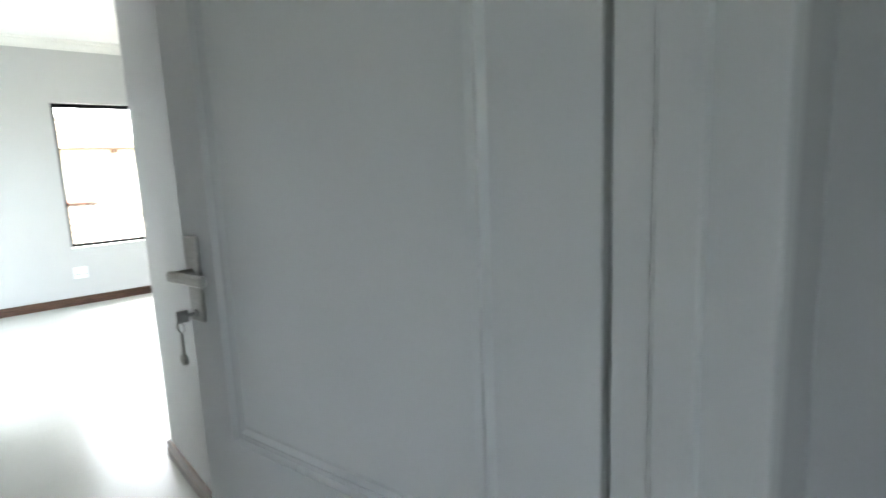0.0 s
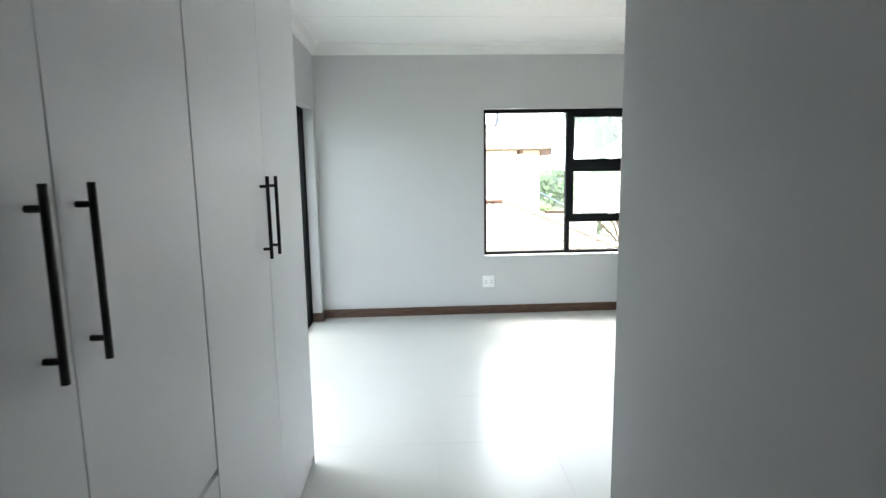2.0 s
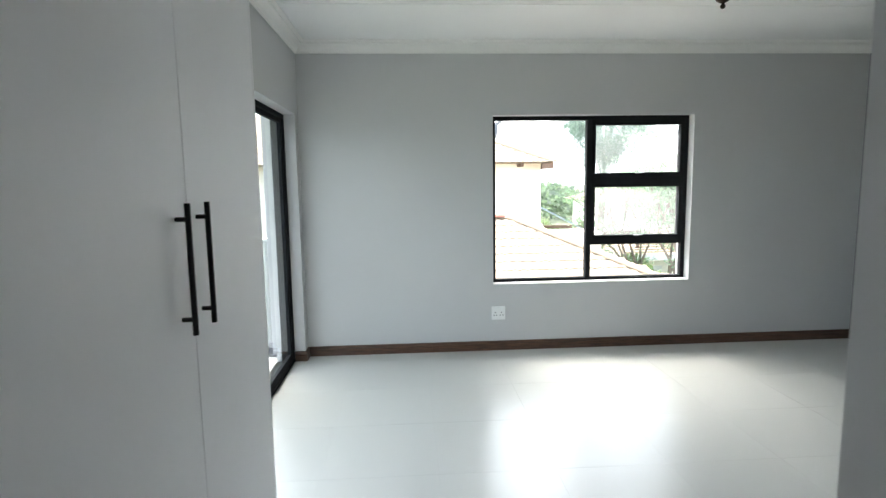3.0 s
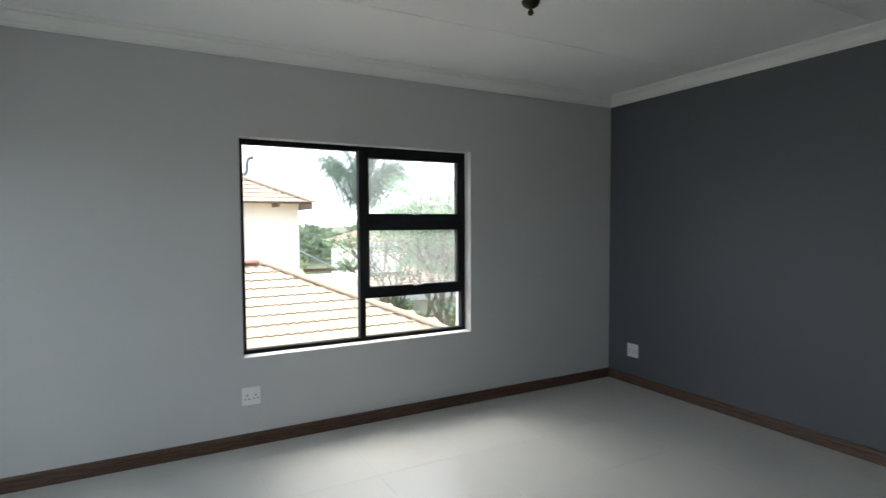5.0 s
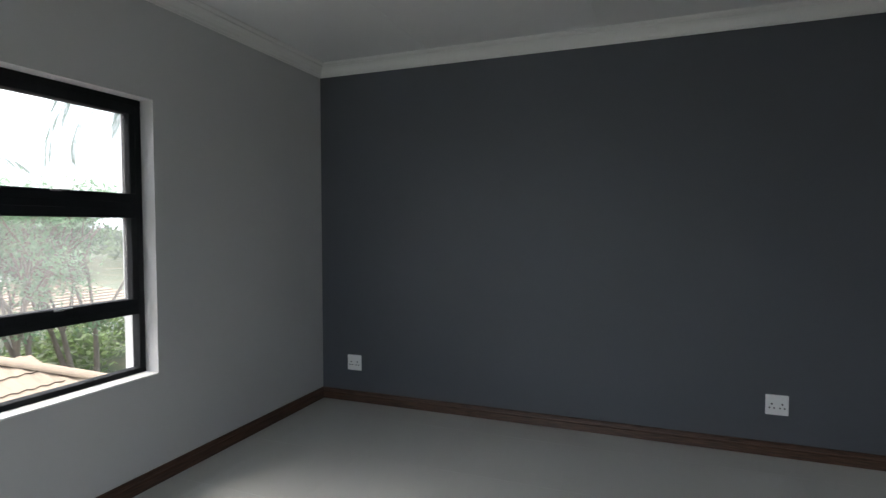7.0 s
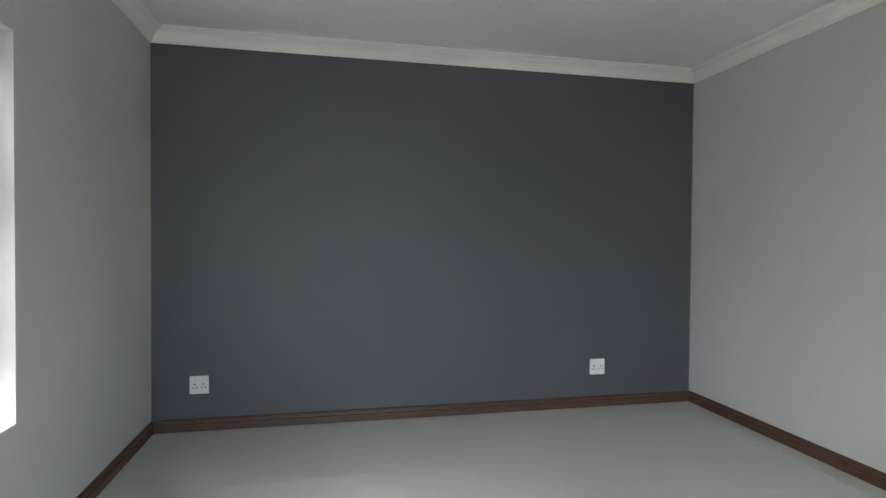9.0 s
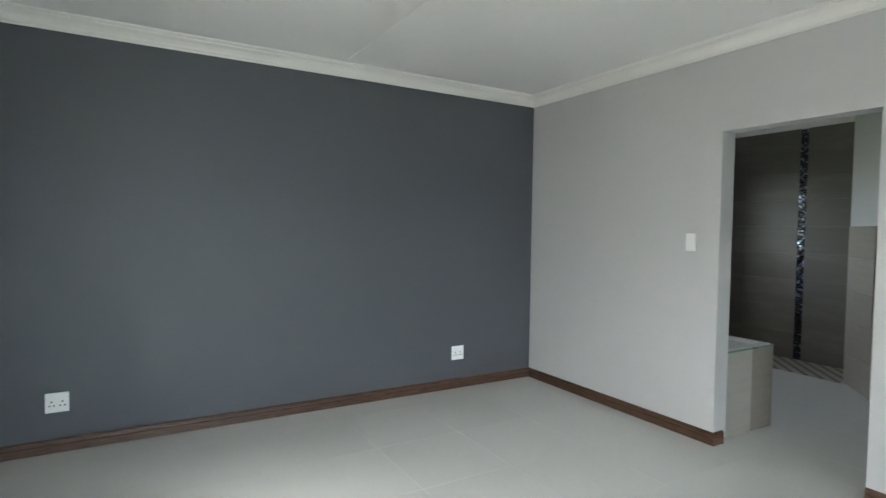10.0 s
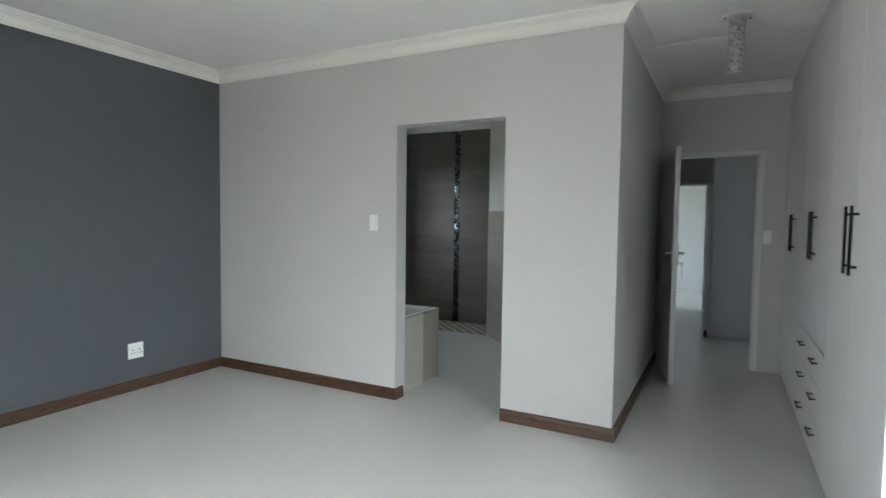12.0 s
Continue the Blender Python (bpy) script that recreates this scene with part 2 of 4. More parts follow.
def structure(name, bm, material, label, category, smooth=False):
    return tagged(new(name, mesh_of(name, bm, material, smooth)), label, category, kind="structure")


def holed_wall(name, axis, face, back, u0, u1, z0, z1, holes, mats, label, back_mat=None):
    """A thick wall along x or y. face and back: where its two faces lie; holes: (u0, u1, z0, z1) right through it."""
    us = sorted({u0, u1, *[h[0] for h in holes], *[h[1] for h in holes]})
    zs = sorted({z0, z1, *[h[2] for h in holes], *[h[3] for h in holes]})
    us, zs = [u for u in us if u0 <= u <= u1], [z for z in zs if z0 <= z <= z1]
    solid = {}
    for i in range(len(us) - 1):
        for k in range(len(zs) - 1):
            cu, cz = (us[i] + us[i + 1]) / 2, (zs[k] + zs[k + 1]) / 2
            solid[i, k] = not any(h[0] < cu < h[1] and h[2] < cz < h[3] for h in holes)
    bm = bmesh.new()
    cache = {}

    def vert(i, k, side):
        key = (i, k, side)
        if key not in cache:
            w = face if side == 0 else back
            cache[key] = bm.verts.new((us[i], w, zs[k]) if axis == "x" else (w, us[i], zs[k]))
        return cache[key]

    for (i, k), on in solid.items():
        if not on:
            continue
        bm.faces.new([vert(i, k, 0), vert(i + 1, k, 0), vert(i + 1, k + 1, 0), vert(i, k + 1, 0)])
        f = bm.faces.new([vert(i, k, 1), vert(i + 1, k, 1), vert(i + 1, k + 1, 1), vert(i, k + 1, 1)])
        f.material_index = 1 if back_mat else 0
        for di, dk, a, b in ((-1, 0, (i, k), (i, k + 1)), (1, 0, (i + 1, k), (i + 1, k + 1)), (0, -1, (i, k), (i + 1, k)), (0, 1, (i, k + 1), (i + 1, k + 1))):
            if not solid.get((i + di, k + dk), False):
                bm.faces.new([vert(*a, 0), vert(*b, 0), vert(*b, 1), vert(*a, 1)])
    return structure(name, bm, [mats, back_mat] if back_mat else [mats], label, "wall")


def sweep(bm, path, profile, closed_ends=True):
    """Run a profile of (off the wall, height) along a plan path; the room lies to the right of the path."""
    pts = [Vector((*p, 0)) for p in path]
    dirs = [(b - a).normalized() for a, b in zip(pts, pts[1:])]
    rows = []
    for i, p in enumerate(pts):
        d0, d1 = dirs[max(0, i - 1)], dirs[min(i, len(dirs) - 1)]
        n0, n1 = Vector((d0.y, -d0.x, 0)), Vector((d1.y, -d1.x, 0))
        miter = (n0 + n1) / (1 + n0.dot(n1))
        rows.append([bm.verts.new(p + miter * o + Vector((0, 0, z))) for o, z in profile])
    for a, b in zip(rows, rows[1:]):
        for j in range(len(profile)):
            k = (j + 1) % len(profile)
            bm.faces.new([a[j], a[k], b[k], b[j]])
    if closed_ends:
        bm.faces.new(rows[0])
        bm.faces.new(rows[-1])


# the plan, in metres: bedroom with a passage of wardrobes, bathroom, hall
E, N, W = 3.557, 4.079, -1.503
CZ, H = 2.607, 2.70
FRONT = -1.086
YS = -2.39
OUT = 0.25

# walls
holed_wall("wall_north", "x", N, N + OUT, W - OUT, E + 0.22, -0.3, H, [(0.162, 1.967, 0.599, 2.092)], M_WALL,
           "light grey painted plaster wall with a window", M_WHITERENDER)
holed_wall("wall_east", "y", E, E + 0.22, -0.07, N, -0.3, H, [], M_ACCENT, "dark slate grey painted accent wall")
holed_wall("wall_south", "x", 0.0, -0.14, 0.0, E, -0.3, H, [(0.756, 1.629, -0.3, 2.1)], M_WALL,
           "light grey painted wall with an open doorway")
holed_wall("wall_west", "y", W, W - OUT, 1.241, N, -0.3, H, [(1.270, 3.955, -0.3, 2.095)], M_WALL,
           "light grey painted wall with a sliding door opening", M_WHITERENDER)
holed_wall("wall_passage_east", "y", 0.0, 0.14, YS - 0.14, -0.14, -0.3, H, [], M_WALL, "light grey painted passage wall")
holed_wall("wall_passage_south", "x", YS, YS - 0.14, -2.2, 0.0, -0.3, H, [(-0.885, -0.005, -0.3, 2.085)], M_WALL,
           "light grey painted wall round the bedroom door")
holed_wall("wall_passage_west", "y", -1.70, -1.84, YS, 1.241, -0.3, H, [], M_WALL, "light grey painted wall behind the wardrobes")
holed_wall("wall_bath_east", "y", E, E + 0.22, -3.30, -0.07, -0.3, H, [(-2.3, -1.35, 1.2, 2.1)], M_WALL, "painted bathroom wall")
holed_wall("wall_bath_south", "x", -3.16, -3.30, 0.14, E, -0.3, H, [], M_WALL, "bathroom shower wall under taupe tiles")
holed_wall("wall_hall_east", "y", 0.14, 0.28, -3.30, YS - 0.14, -0.3, H, [], M_WALL, "light grey painted hall wall")
holed_wall("wall_hall_far_east", "y", 0.75, 0.89, -6.2, -3.30, -0.3, H, [], M_WALL, "light grey painted hall wall")
holed_wall("wall_hall_west", "y", -2.2, -2.34, -3.85, YS, -0.3, H, [], M_WALL, "light grey painted hall wall")
# first hole is out of view, added to let daylight onto the bedroom door
holed_wall("wall_hall_south", "x", -3.85, -3.99, -2.34, -0.40, -0.3, H, [(-2.08, -1.48, 0.95, 2.0), (-1.245, -0.445, -0.3, 2.42)], M_WALL,
           "light grey painted hall wall with an unseen opening added for light and a closed door")
holed_wall("wall_hall_far_west", "y", -0.40, -0.54, -6.2, -3.99, -0.3, H, [], M_WALL, "light grey painted hall wall")
holed_wall("wall_hall_end", "x", -6.2, -6.34, -1.6, 2.1, -0.3, H, [(-0.345, 0.445, -0.3, 2.06)], M_WALL,
           "light grey painted wall with an open doorway")
holed_wall("wall_far_room_south", "x", -8.6, -8.74, -1.6, 2.1, -0.3, H, [], M_WALL, "light painted far room wall")
holed_wall("wall_far_room_west", "y", -1.6, -1.74, -8.74, -6.2, -0.3, H, [], M_WALL, "light painted far room wall")
holed_wall("wall_far_room_east", "y", 2.1, 2.24, -8.74, -6.2, -0.3, H, [(-8.4, -6.5, 0.4, 2.3)], M_WALL, "far room wall with a window opening")

# angled bathroom wing wall beside the shower
bm = bmesh.new()
plan = [(0.9, -2.14), (1.57, -2.14), (1.96, -2.60), (1.96, -3.158), (0.9, -3.158)]
lo = [bm.verts.new((*p, -0.3)) for p in plan]
hi = [bm.verts.new((*p, H)) for p in plan]
bm.faces.new(lo), bm.faces.new(hi)
for i in range(5):
    bm.faces.new([lo[i], lo[(i + 1) % 5], hi[(i + 1) % 5], hi[i]])
structure("wall_bath_wing", bm, M_WALL, "white painted bathroom wing wall beside the shower", "wall")

# ceiling with cover strips over the board joints
bm = bmesh.new()
bm_box(bm, -2.4, E + 0.22, -8.8, N + OUT, H, H + 0.15)
for y in (3.12, 1.92, -0.86):
    bm_box(bm, -1.08 if y < 0 else W, -0.001 if y < 0 else E, y - 0.02, y + 0.02, H - 0.003, H + 0.01)
structure("ceiling", bm, M_CEIL, "white painted board ceiling with slim joint strips", "ceiling")

# unseen eave over the window wall, added to shade the floor inside
bm = bmesh.new()
bm_box(bm, W - OUT, E + 0.22, N + OUT + 0.001, N + OUT + 0.5, H - 0.02, H + 0.15, 0.004)
structure("unseen_shading_eave", bm, M_WHITERENDER, "unseen white eave added above the bedroom window for shade", "eave")

# cornice
PROFILE = [(0.0, CZ), (0.012, CZ), (0.014, CZ + 0.012), (0.020, CZ + 0.016), (0.026, CZ + 0.032), (0.040, CZ + 0.052),
           (0.058, CZ + 0.064), (0.066, CZ + 0.066), (0.068, CZ + 0.076), (0.080, CZ + 0.080), (0.092, CZ + 0.086), (0.095, H + 0.001), (0.0, H + 0.001)]
bm = bmesh.new()
sweep(bm, [(W, 1.241), (W, N), (E, N), (E, 0), (0, 0), (0, YS), (FRONT - 0.02, YS)], PROFILE)
structure("cornice", bm, M_CORNICE, "white moulded plaster cornice", "cornice")
bm = bmesh.new()
sweep(bm, [(E, -0.142), (E, -3.16), (1.96, -3.16), (1.96, -2.60), (1.57, -2.14), (0.9, -2.14)], PROFILE)
structure("cornice", bm, M_CORNICE, "white moulded bathroom cornice above the tiles", "cornice")

# skirting
SKIRT = [(0.0, 0.0), (0.018, 0.0), (0.018, 0.048), (0.014, 0.053), (0.014, 0.060), (0.017, 0.064), (0.015, 0.076), (0.009, 0.085), (0.0, 0.086)]
for run in ([(W - 0.086, 3.955), (W, 3.955), (W, N), (E, N), (E, 0), (1.629, 0), (1.629, -0.10)], [(0.756, 0), (0, 0), (0, YS + 0.012)],
            [(-0.4005, -3.85), (-0.44, -3.85)]):
    bm = bmesh.new()
    sweep(bm, run, SKIRT)
    structure("baseboard", bm, M_WOOD, "dark brown stained wooden skirting board", "skirting board")


# bedroom window
def pane_of(parent, x0, x1, z0, z1, y, label="clear glass pane", material=M_GLASS):
    bm = bmesh.new()
    bm_box(bm, x0, x1, y - 0.002, y + 0.002, z0, z1)
    p = part("pane", bm, material, parent, label)
    p.visible_shadow = False
    return p


window = tagged(thing("window_1", "black aluminium bedroom window with one large and three small panes", "window", at=(1.0645, N + 0.12, 0.599)), kind="structure")
wx, wy, wz = window.location
X0, X1, Z0, Z1 = 0.162 - wx, 1.967 - wx, 0.0, 1.493


def bars(name, boxes, parent, material=M_BLACK, label="", bevel=0.003):
    bm = bmesh.new()
    for b in boxes:
        bm_box(bm, *b, bevel=bevel)
    return part(name, bm, material, parent, label)


bars("window_sill", [(X0 + 0.002, X1 - 0.002, -0.126, -0.031, Z0 + 0.0005, Z0 + 0.010)], window, M_FRAME, "white painted sill", 0.002)
MX0, MX1 = 1.028 - wx, 1.075 - wx
bars("window_frame", [(X0, X1, -0.03, 0.03, Z1 - 0.036, Z1), (X0, X1, -0.03, 0.03, Z0, Z0 + 0.036), (X0, X0 + 0.036, -0.0295, 0.0295, Z0 + 0.036, Z1 - 0.036),
                      (X1 - 0.036, X1, -0.0295, 0.0295, Z0 + 0.036, Z1 - 0.036)], window)
bars("mullion", [(MX0, MX1, -0.032, 0.0285, Z0 + 0.036, Z1 - 0.036)], window)
T1, T2 = 1.521 - wz, 0.953 - wz
for z in (T1, T2):
    bars("transom", [(MX1, X1 - 0.036, -0.031, 0.028, z - 0.02, z + 0.02)], window)
for z0, z1 in ((T1 + 0.02, Z1 - 0.036), (T2 + 0.02, T1 - 0.02)):
    s = bars("sash", [(MX1 + 0.001, X1 - 0.037, -0.0300, 0.036, z1 - 0.045, z1 + 0.003), (MX1 + 0.001, X1 - 0.037, -0.0300, 0.036, z0 - 0.003, z0 + 0.045),
                      (MX1 + 0.001, MX1 + 0.036, -0.0295, 0.0355, z0 + 0.045, z1 - 0.045), (X1 - 0.072, X1 - 0.037, -0.0295, 0.0355, z0 + 0.045, z1 - 0.045)], window)
    p = pane_of(s, MX1 + 0.03, X1 - 0.066, z0 + 0.04, z1 - 0.04, 0.01, "dusty glass pane", M_DUSTY)
    bm = bmesh.new()
    xm = (MX1 + X1) / 2 - 0.02
    bm_box(bm, xm - 0.025, xm + 0.025, -0.037, -0.030, z0 + 0.036, z0 + 0.046, 0.003)
    bm_tube(bm, (xm, -0.035, z0 + 0.042), (xm + 0.06, -0.039, z0 + 0.045), 0.004, 0.003)
    part("window_latch", bm, M_STEEL, s, "small silver window latch")
pane_of(window, X0 + 0.03, MX0 + 0.004, Z0 + 0.03, Z1 - 0.03, 0.006)
pane_of(window, MX1 - 0.004, X1 - 0.03, Z0 + 0.03, T2 - 0.016, 0.006)

# sliding door to the balcony, its outer panel pushed part way open
slider = tagged(thing("door_1", "black aluminium sliding glass door, partly open, to the balcony", "sliding door", at=(W - 0.145, 2.7275, 0.0)), kind="structure")
S0, S1 = 1.270 - 2.7275, 3.955 - 2.7275
bars("door_frame", [(-0.055, 0.055, S0, S1, 2.058, 2.094), (-0.055, 0.055, S0, S1, -0.04, 0.018), (-0.0545, 0.0545, S0, S0 + 0.042, 0.018, 2.058),
                    (-0.0545, 0.0545, S1 - 0.042, S1, 0.018, 2.058)], slider)


def slider_panel(name, x, y0, y1, label):
    p = bars(name, [(x - 0.018, x + 0.018, y0, y0 + 0.036, 0.02, 2.056), (x - 0.018, x + 0.018, y1 - 0.046, y1, 0.02, 2.056),
                    (x - 0.0175, x + 0.0175, y0 + 0.036, y1 - 0.046, 2.018, 2.056), (x - 0.0175, x + 0.0175, y0 + 0.036, y1 - 0.046, 0.02, 0.085)], slider, label=label)
    bm = bmesh.new()
    bm_box(bm, x - 0.003, x + 0.003, y0 + 0.032, y1 - 0.042, 0.08, 2.022)
    g = part("pane", bm, M_DOORGLASS, p, "clear glass pane")
    g.visible_shadow = False
    return p


slider_panel("fixed_panel", 0.026, 2.735 - 2.7275, S1 - 0.043, "fixed glass panel in black aluminium")
op = slider_panel("sliding_panel", -0.026, 2.02 - 2.7275, 3.30 - 2.7275, "sliding glass panel in black aluminium")
bars("pull_handle", [(-0.008, 0.006, 2.035 - 2.7275, 2.06 - 2.7275, 0.95, 1.15)], op, M_BLACKSTEEL)

# bedroom door: white frame and open panelled leaf
FX0, FX1, FT = -0.885, -0.005, 2.085
frame_thing = tagged(thing("door_frame", "white painted door frame round the bedroom door", "door frame", at=((FX0 + FX1) / 2, YS - 0.07, 0)), kind="structure")
fw = (FX1 - FX0) / 2
bars("jamb", [(-fw, -fw + 0.034, -0.085, 0.085, 0.0, FT - 0.036)], frame_thing, M_FRAME)
bars("jamb", [(fw - 0.034, fw, -0.085, 0.085, 0.0, FT - 0.036)], frame_thing, M_FRAME)
bars("head", [(-fw, fw, -0.085, 0.085, FT - 0.036, FT)], frame_thing, M_FRAME)
bars("door_stop", [(-fw + 0.034, -fw + 0.046, -0.02, 0.03, 0.0, FT - 0.036), (fw - 0.046, fw - 0.034, -0.02, 0.03, 0.0, FT - 0.036)], frame_thing, M_FRAME)
bars("architrave", [(-fw - 0.014, -fw, 0.071, 0.084, 0.0, FT + 0.0)], frame_thing, M_FRAME)

LEAF_W, LEAF_H = 0.910, 2.03
leaf_yaw = math.degrees(math.atan2(0.845, -0.192))
leaf = tagged(thing("door_2", "white painted panelled bedroom door, standing wide open", "door"), kind="structure")
leaf.matrix_world = pose(-0.04, -2.375, 0.01, 0, 0, leaf_yaw)


def leaf_mesh():
    """Leaf along +x from the hinge; its faces at y = 0 and -0.04, with a sunk panel on each face."""
    bm = bmesh.new()
    t = 0.04
    a0, a1, b0, b1 = 0.145, 0.80, 0.765, 1.88
    xs, zs = [0.008, a0, a1, LEAF_W], [0.0, b0, b1, LEAF_H]
    steps = [(0.0, 0.0), (0.006, 0.011), (0.016, 0.012), (0.026, 0.004), (0.036, 0.010), (0.046, 0.007)]
    for side in (0.0, -t):
        sgn = -1 if side == 0.0 else 1
        g = {(i, k): bm.verts.new((xs[i], side, zs[k])) for i in range(4) for k in range(4)}
        for i in range(3):
            for k in range(3):
                if (i, k) != (1, 1):
                    bm.faces.new([g[i, k], g[i + 1, k], g[i + 1, k + 1], g[i, k + 1]])
        ring = [g[1, 1], g[2, 1], g[2, 2], g[1, 2]]
        for off, deep in steps[1:]:
            y = side + sgn * deep
            nxt = [bm.verts.new((a0 + off, y, b0 + off)), bm.verts.new((a1 - off, y, b0 + off)), bm.verts.new((a1 - off, y, b1 - off)), bm.verts.new((a0 + off, y, b1 - off))]
            for j in range(4):
                bm.faces.new([ring[j], ring[(j + 1) % 4], nxt[(j + 1) % 4], nxt[j]])
            ring = nxt
        bm.faces.new(ring)
    bm_edge = [((0.008, 0), (LEAF_W, 0)), ((LEAF_W, 0), (LEAF_W, LEAF_H)), ((LEAF_W, LEAF_H), (0.008, LEAF_H)), ((0.008, LEAF_H), (0.008, 0))]
    for (x0, z0), (x1, z1) in bm_edge:
        bm.faces.new([bm.verts.new(c) for c in ((x0, 0, z0), (x1, 0, z1), (x1, -t, z1), (x0, -t, z0))])
    bmesh.ops.remove_doubles(bm, verts=bm.verts, dist=1e-5)
    return bm


part("leaf", leaf_mesh(), M_DOOR, leaf, "white painted leaf with a moulded panel")
for side, sgn in ((0.0, 1), (-0.04, -1)):
    bm = bmesh.new()
    bm_box(bm, 0.846, 0.894, min(side, side + sgn * 0.009), max(side, side + sgn * 0.009), 1.022, 1.203, 0.003)
    plate = part("lock_plate", bm, M_STEEL, leaf, "satin steel lock plate")
    bm = bmesh.new()
    bm_tube(bm, (0.871, side, 1.125), (0.871, side + sgn * 0.052, 1.125), 0.011)
    bm_box(bm, 0.758, 0.883, min(side + sgn * 0.042, side + sgn * 0.058), max(side + sgn * 0.042, side + sgn * 0.058), 1.114, 1.136, 0.004)
    part("lever_handle", bm, M_STEEL, plate, "satin steel lever")
    bm = bmesh.new()
    bm_tube(bm, (0.871, side, 1.04), (0.871, side + sgn * 0.014, 1.04), 0.009)
    part("lock_cylinder", bm, M_STEEL, plate)
bm = bmesh.new()
bm_tube(bm, (0.871, 0.009, 1.04), (0.871, 0.034, 1.04), 0.004)
bm_box(bm, 0.868, 0.874, 0.028, 0.052, 1.027, 1.053, 0.002)
for i in range(16):
    a, b = 2 * math.pi * i / 16, 2 * math.pi * (i + 1) / 16
    bm_tube(bm, (0.871 + 0.013 * math.sin(a), 0.046, 1.020 + 0.013 * math.cos(a)), (0.871 + 0.013 * math.sin(b), 0.046, 1.020 + 0.013 * math.cos(b)), 0.0016, sides=6)
bm_box(bm, 0.867, 0.875, 0.044, 0.048, 0.955, 1.008, 0.001)
bm_tube(bm, (0.871, 0.043, 0.95), (0.871, 0.049, 0.95), 0.012)
part("key_bunch", bm, M_STEEL, leaf, "keys hanging in the lock", smooth=False)
for z in (0.25, 1.8):
    bm = bmesh.new()
    bm_tube(bm, (-0.004, 0.004, z - 0.045), (-0.004, 0.004, z + 0.045), 0.007)
    part("hinge", bm, M_STEEL, leaf)


# wardrobes
def bar_handle(parent, length, upright=True, at=(0, 0, 0), material=M_BLACKSTEEL):
    """A round T-bar on two posts that stands off the front (towards +x)."""
    bm = bmesh.new()
    d = Vector((0, 0, 1)) if upright else Vector((0, 1, 0))
    c = Vector(at) + Vector((0.027, 0, 0))
    r = 0.0065 if upright else 0.005
    bm_tube(bm, c - d * length / 2, c + d * length / 2, r, sides=14)
    for s in (-1, 1):
        q = Vector(at) + d * s * (length / 2 - length * 0.12)
        bm_tube(bm, q, q + Vector((0.027, 0, 0)), r * 0.85, sides=10)
    return part("handle", bm, material, parent, "black bar handle", smooth=False)


def wardrobe_unit(y0, y1, ym, drawers, end_panel, label):
    unit = thing("wardrobe", label, "wardrobe", "built-in wardrobes along the passage", at=(FRONT, ym, 0))
    a, b = y0 - ym, y1 - ym
    bm = bmesh.new()
    back, top = -0.60, 2.695
    bm_box(bm, back, -0.021, a, a + 0.016, 0.0, top)
    bm_box(bm, back, -0.021, b - 0.016, b, 0.0, top)
    bm_box(bm, back, back + 0.006, a + 0.016, b - 0.016, 0.0, top)
    bm_box(bm, back + 0.006, -0.021, a + 0.016, b - 0.016, 0.055, 0.071)
    bm_box(bm, back + 0.006, -0.021, a + 0.016, b - 0.016, top - 0.016, top)
    bm_box(bm, -0.031, -0.021, a + 0.016, b - 0.016, 0.071, top - 0.016)
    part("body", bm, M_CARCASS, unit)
    bars("plinth", [(-0.035, -0.012, a, b, 0.0, 0.052)], unit, M_MELAMINE, bevel=0.001)
    bars("top_filler", [(-0.02, -0.001, a, b, 2.622, 2.696)], unit, M_MELAMINE, bevel=0.001)
    if end_panel:
        bars("end_panel", [(back, 0.0, b, b + 0.016, 0.0, 2.696)], unit, M_MELAMINE, "white end panel", bevel=0.001)
    base = 0.700 if drawers else 0.056
    for u0, u1, s in ((a, 0.0, -1), (0.0, b, 1)):
        d = bars("door", [(-0.019, 0.0, u0 + (0.004 if s < 0 else 0.0015), u1 - (0.004 if s > 0 else 0.0015), base, 2.618)], unit, M_MELAMINE, "plain white door", bevel=0.0012)
        bar_handle(d, 0.295, True, (0.0, 0.050 if s > 0 else -0.066, 1.327))
    if drawers:
        # grey strip behind the gap above the drawers, coloured as its shadow
        bars("drawer_rail", [(-0.045, -0.018, a, b, 0.686, 0.697)], unit, M_CARCASS, "grey rail coloured as the shadow in the gap", bevel=0.0008)
        for u0, u1 in ((a, 0.0), (0.0, b)):
            for k in range(3):
                z0, z1 = 0.056 + k * 0.2095, 0.056 + (k + 1) * 0.2095 - 0.003
                dr = bars("drawer", [(-0.019, 0.0, u0 + 0.002, u1 - 0.002, z0, z1)], unit, M_MELAMINE, "plain white drawer front", bevel=0.0012)
                bar_handle(dr, 0.15, False, (0.0, (u0 + u1) / 2, z0 + 0.125))
    return unit


wardrobe_unit(-0.011, 1.224, 0.621, False, True, "white melamine wardrobe with two tall doors and black bar handles")
wardrobe_unit(-1.075, -0.012, -0.544, True, False, "white melamine wardrobe with two doors above six drawers")
wardrobe_unit(-2.300, -1.076, -1.690, False, False, "white melamine wardrobe with two tall doors beside the bedroom door")
bm = bmesh.new()
bm_box(bm, -0.02, 0.0, YS + 0.001, -2.301, 0.0, 2.696)
fill = tagged(new("wardrobe_filler", mesh_of("wardrobe_filler", bm, M_MELAMINE)), "white filler strip between wardrobe and wall", "filler strip", kind="structure")
fill.location.x = FRONT


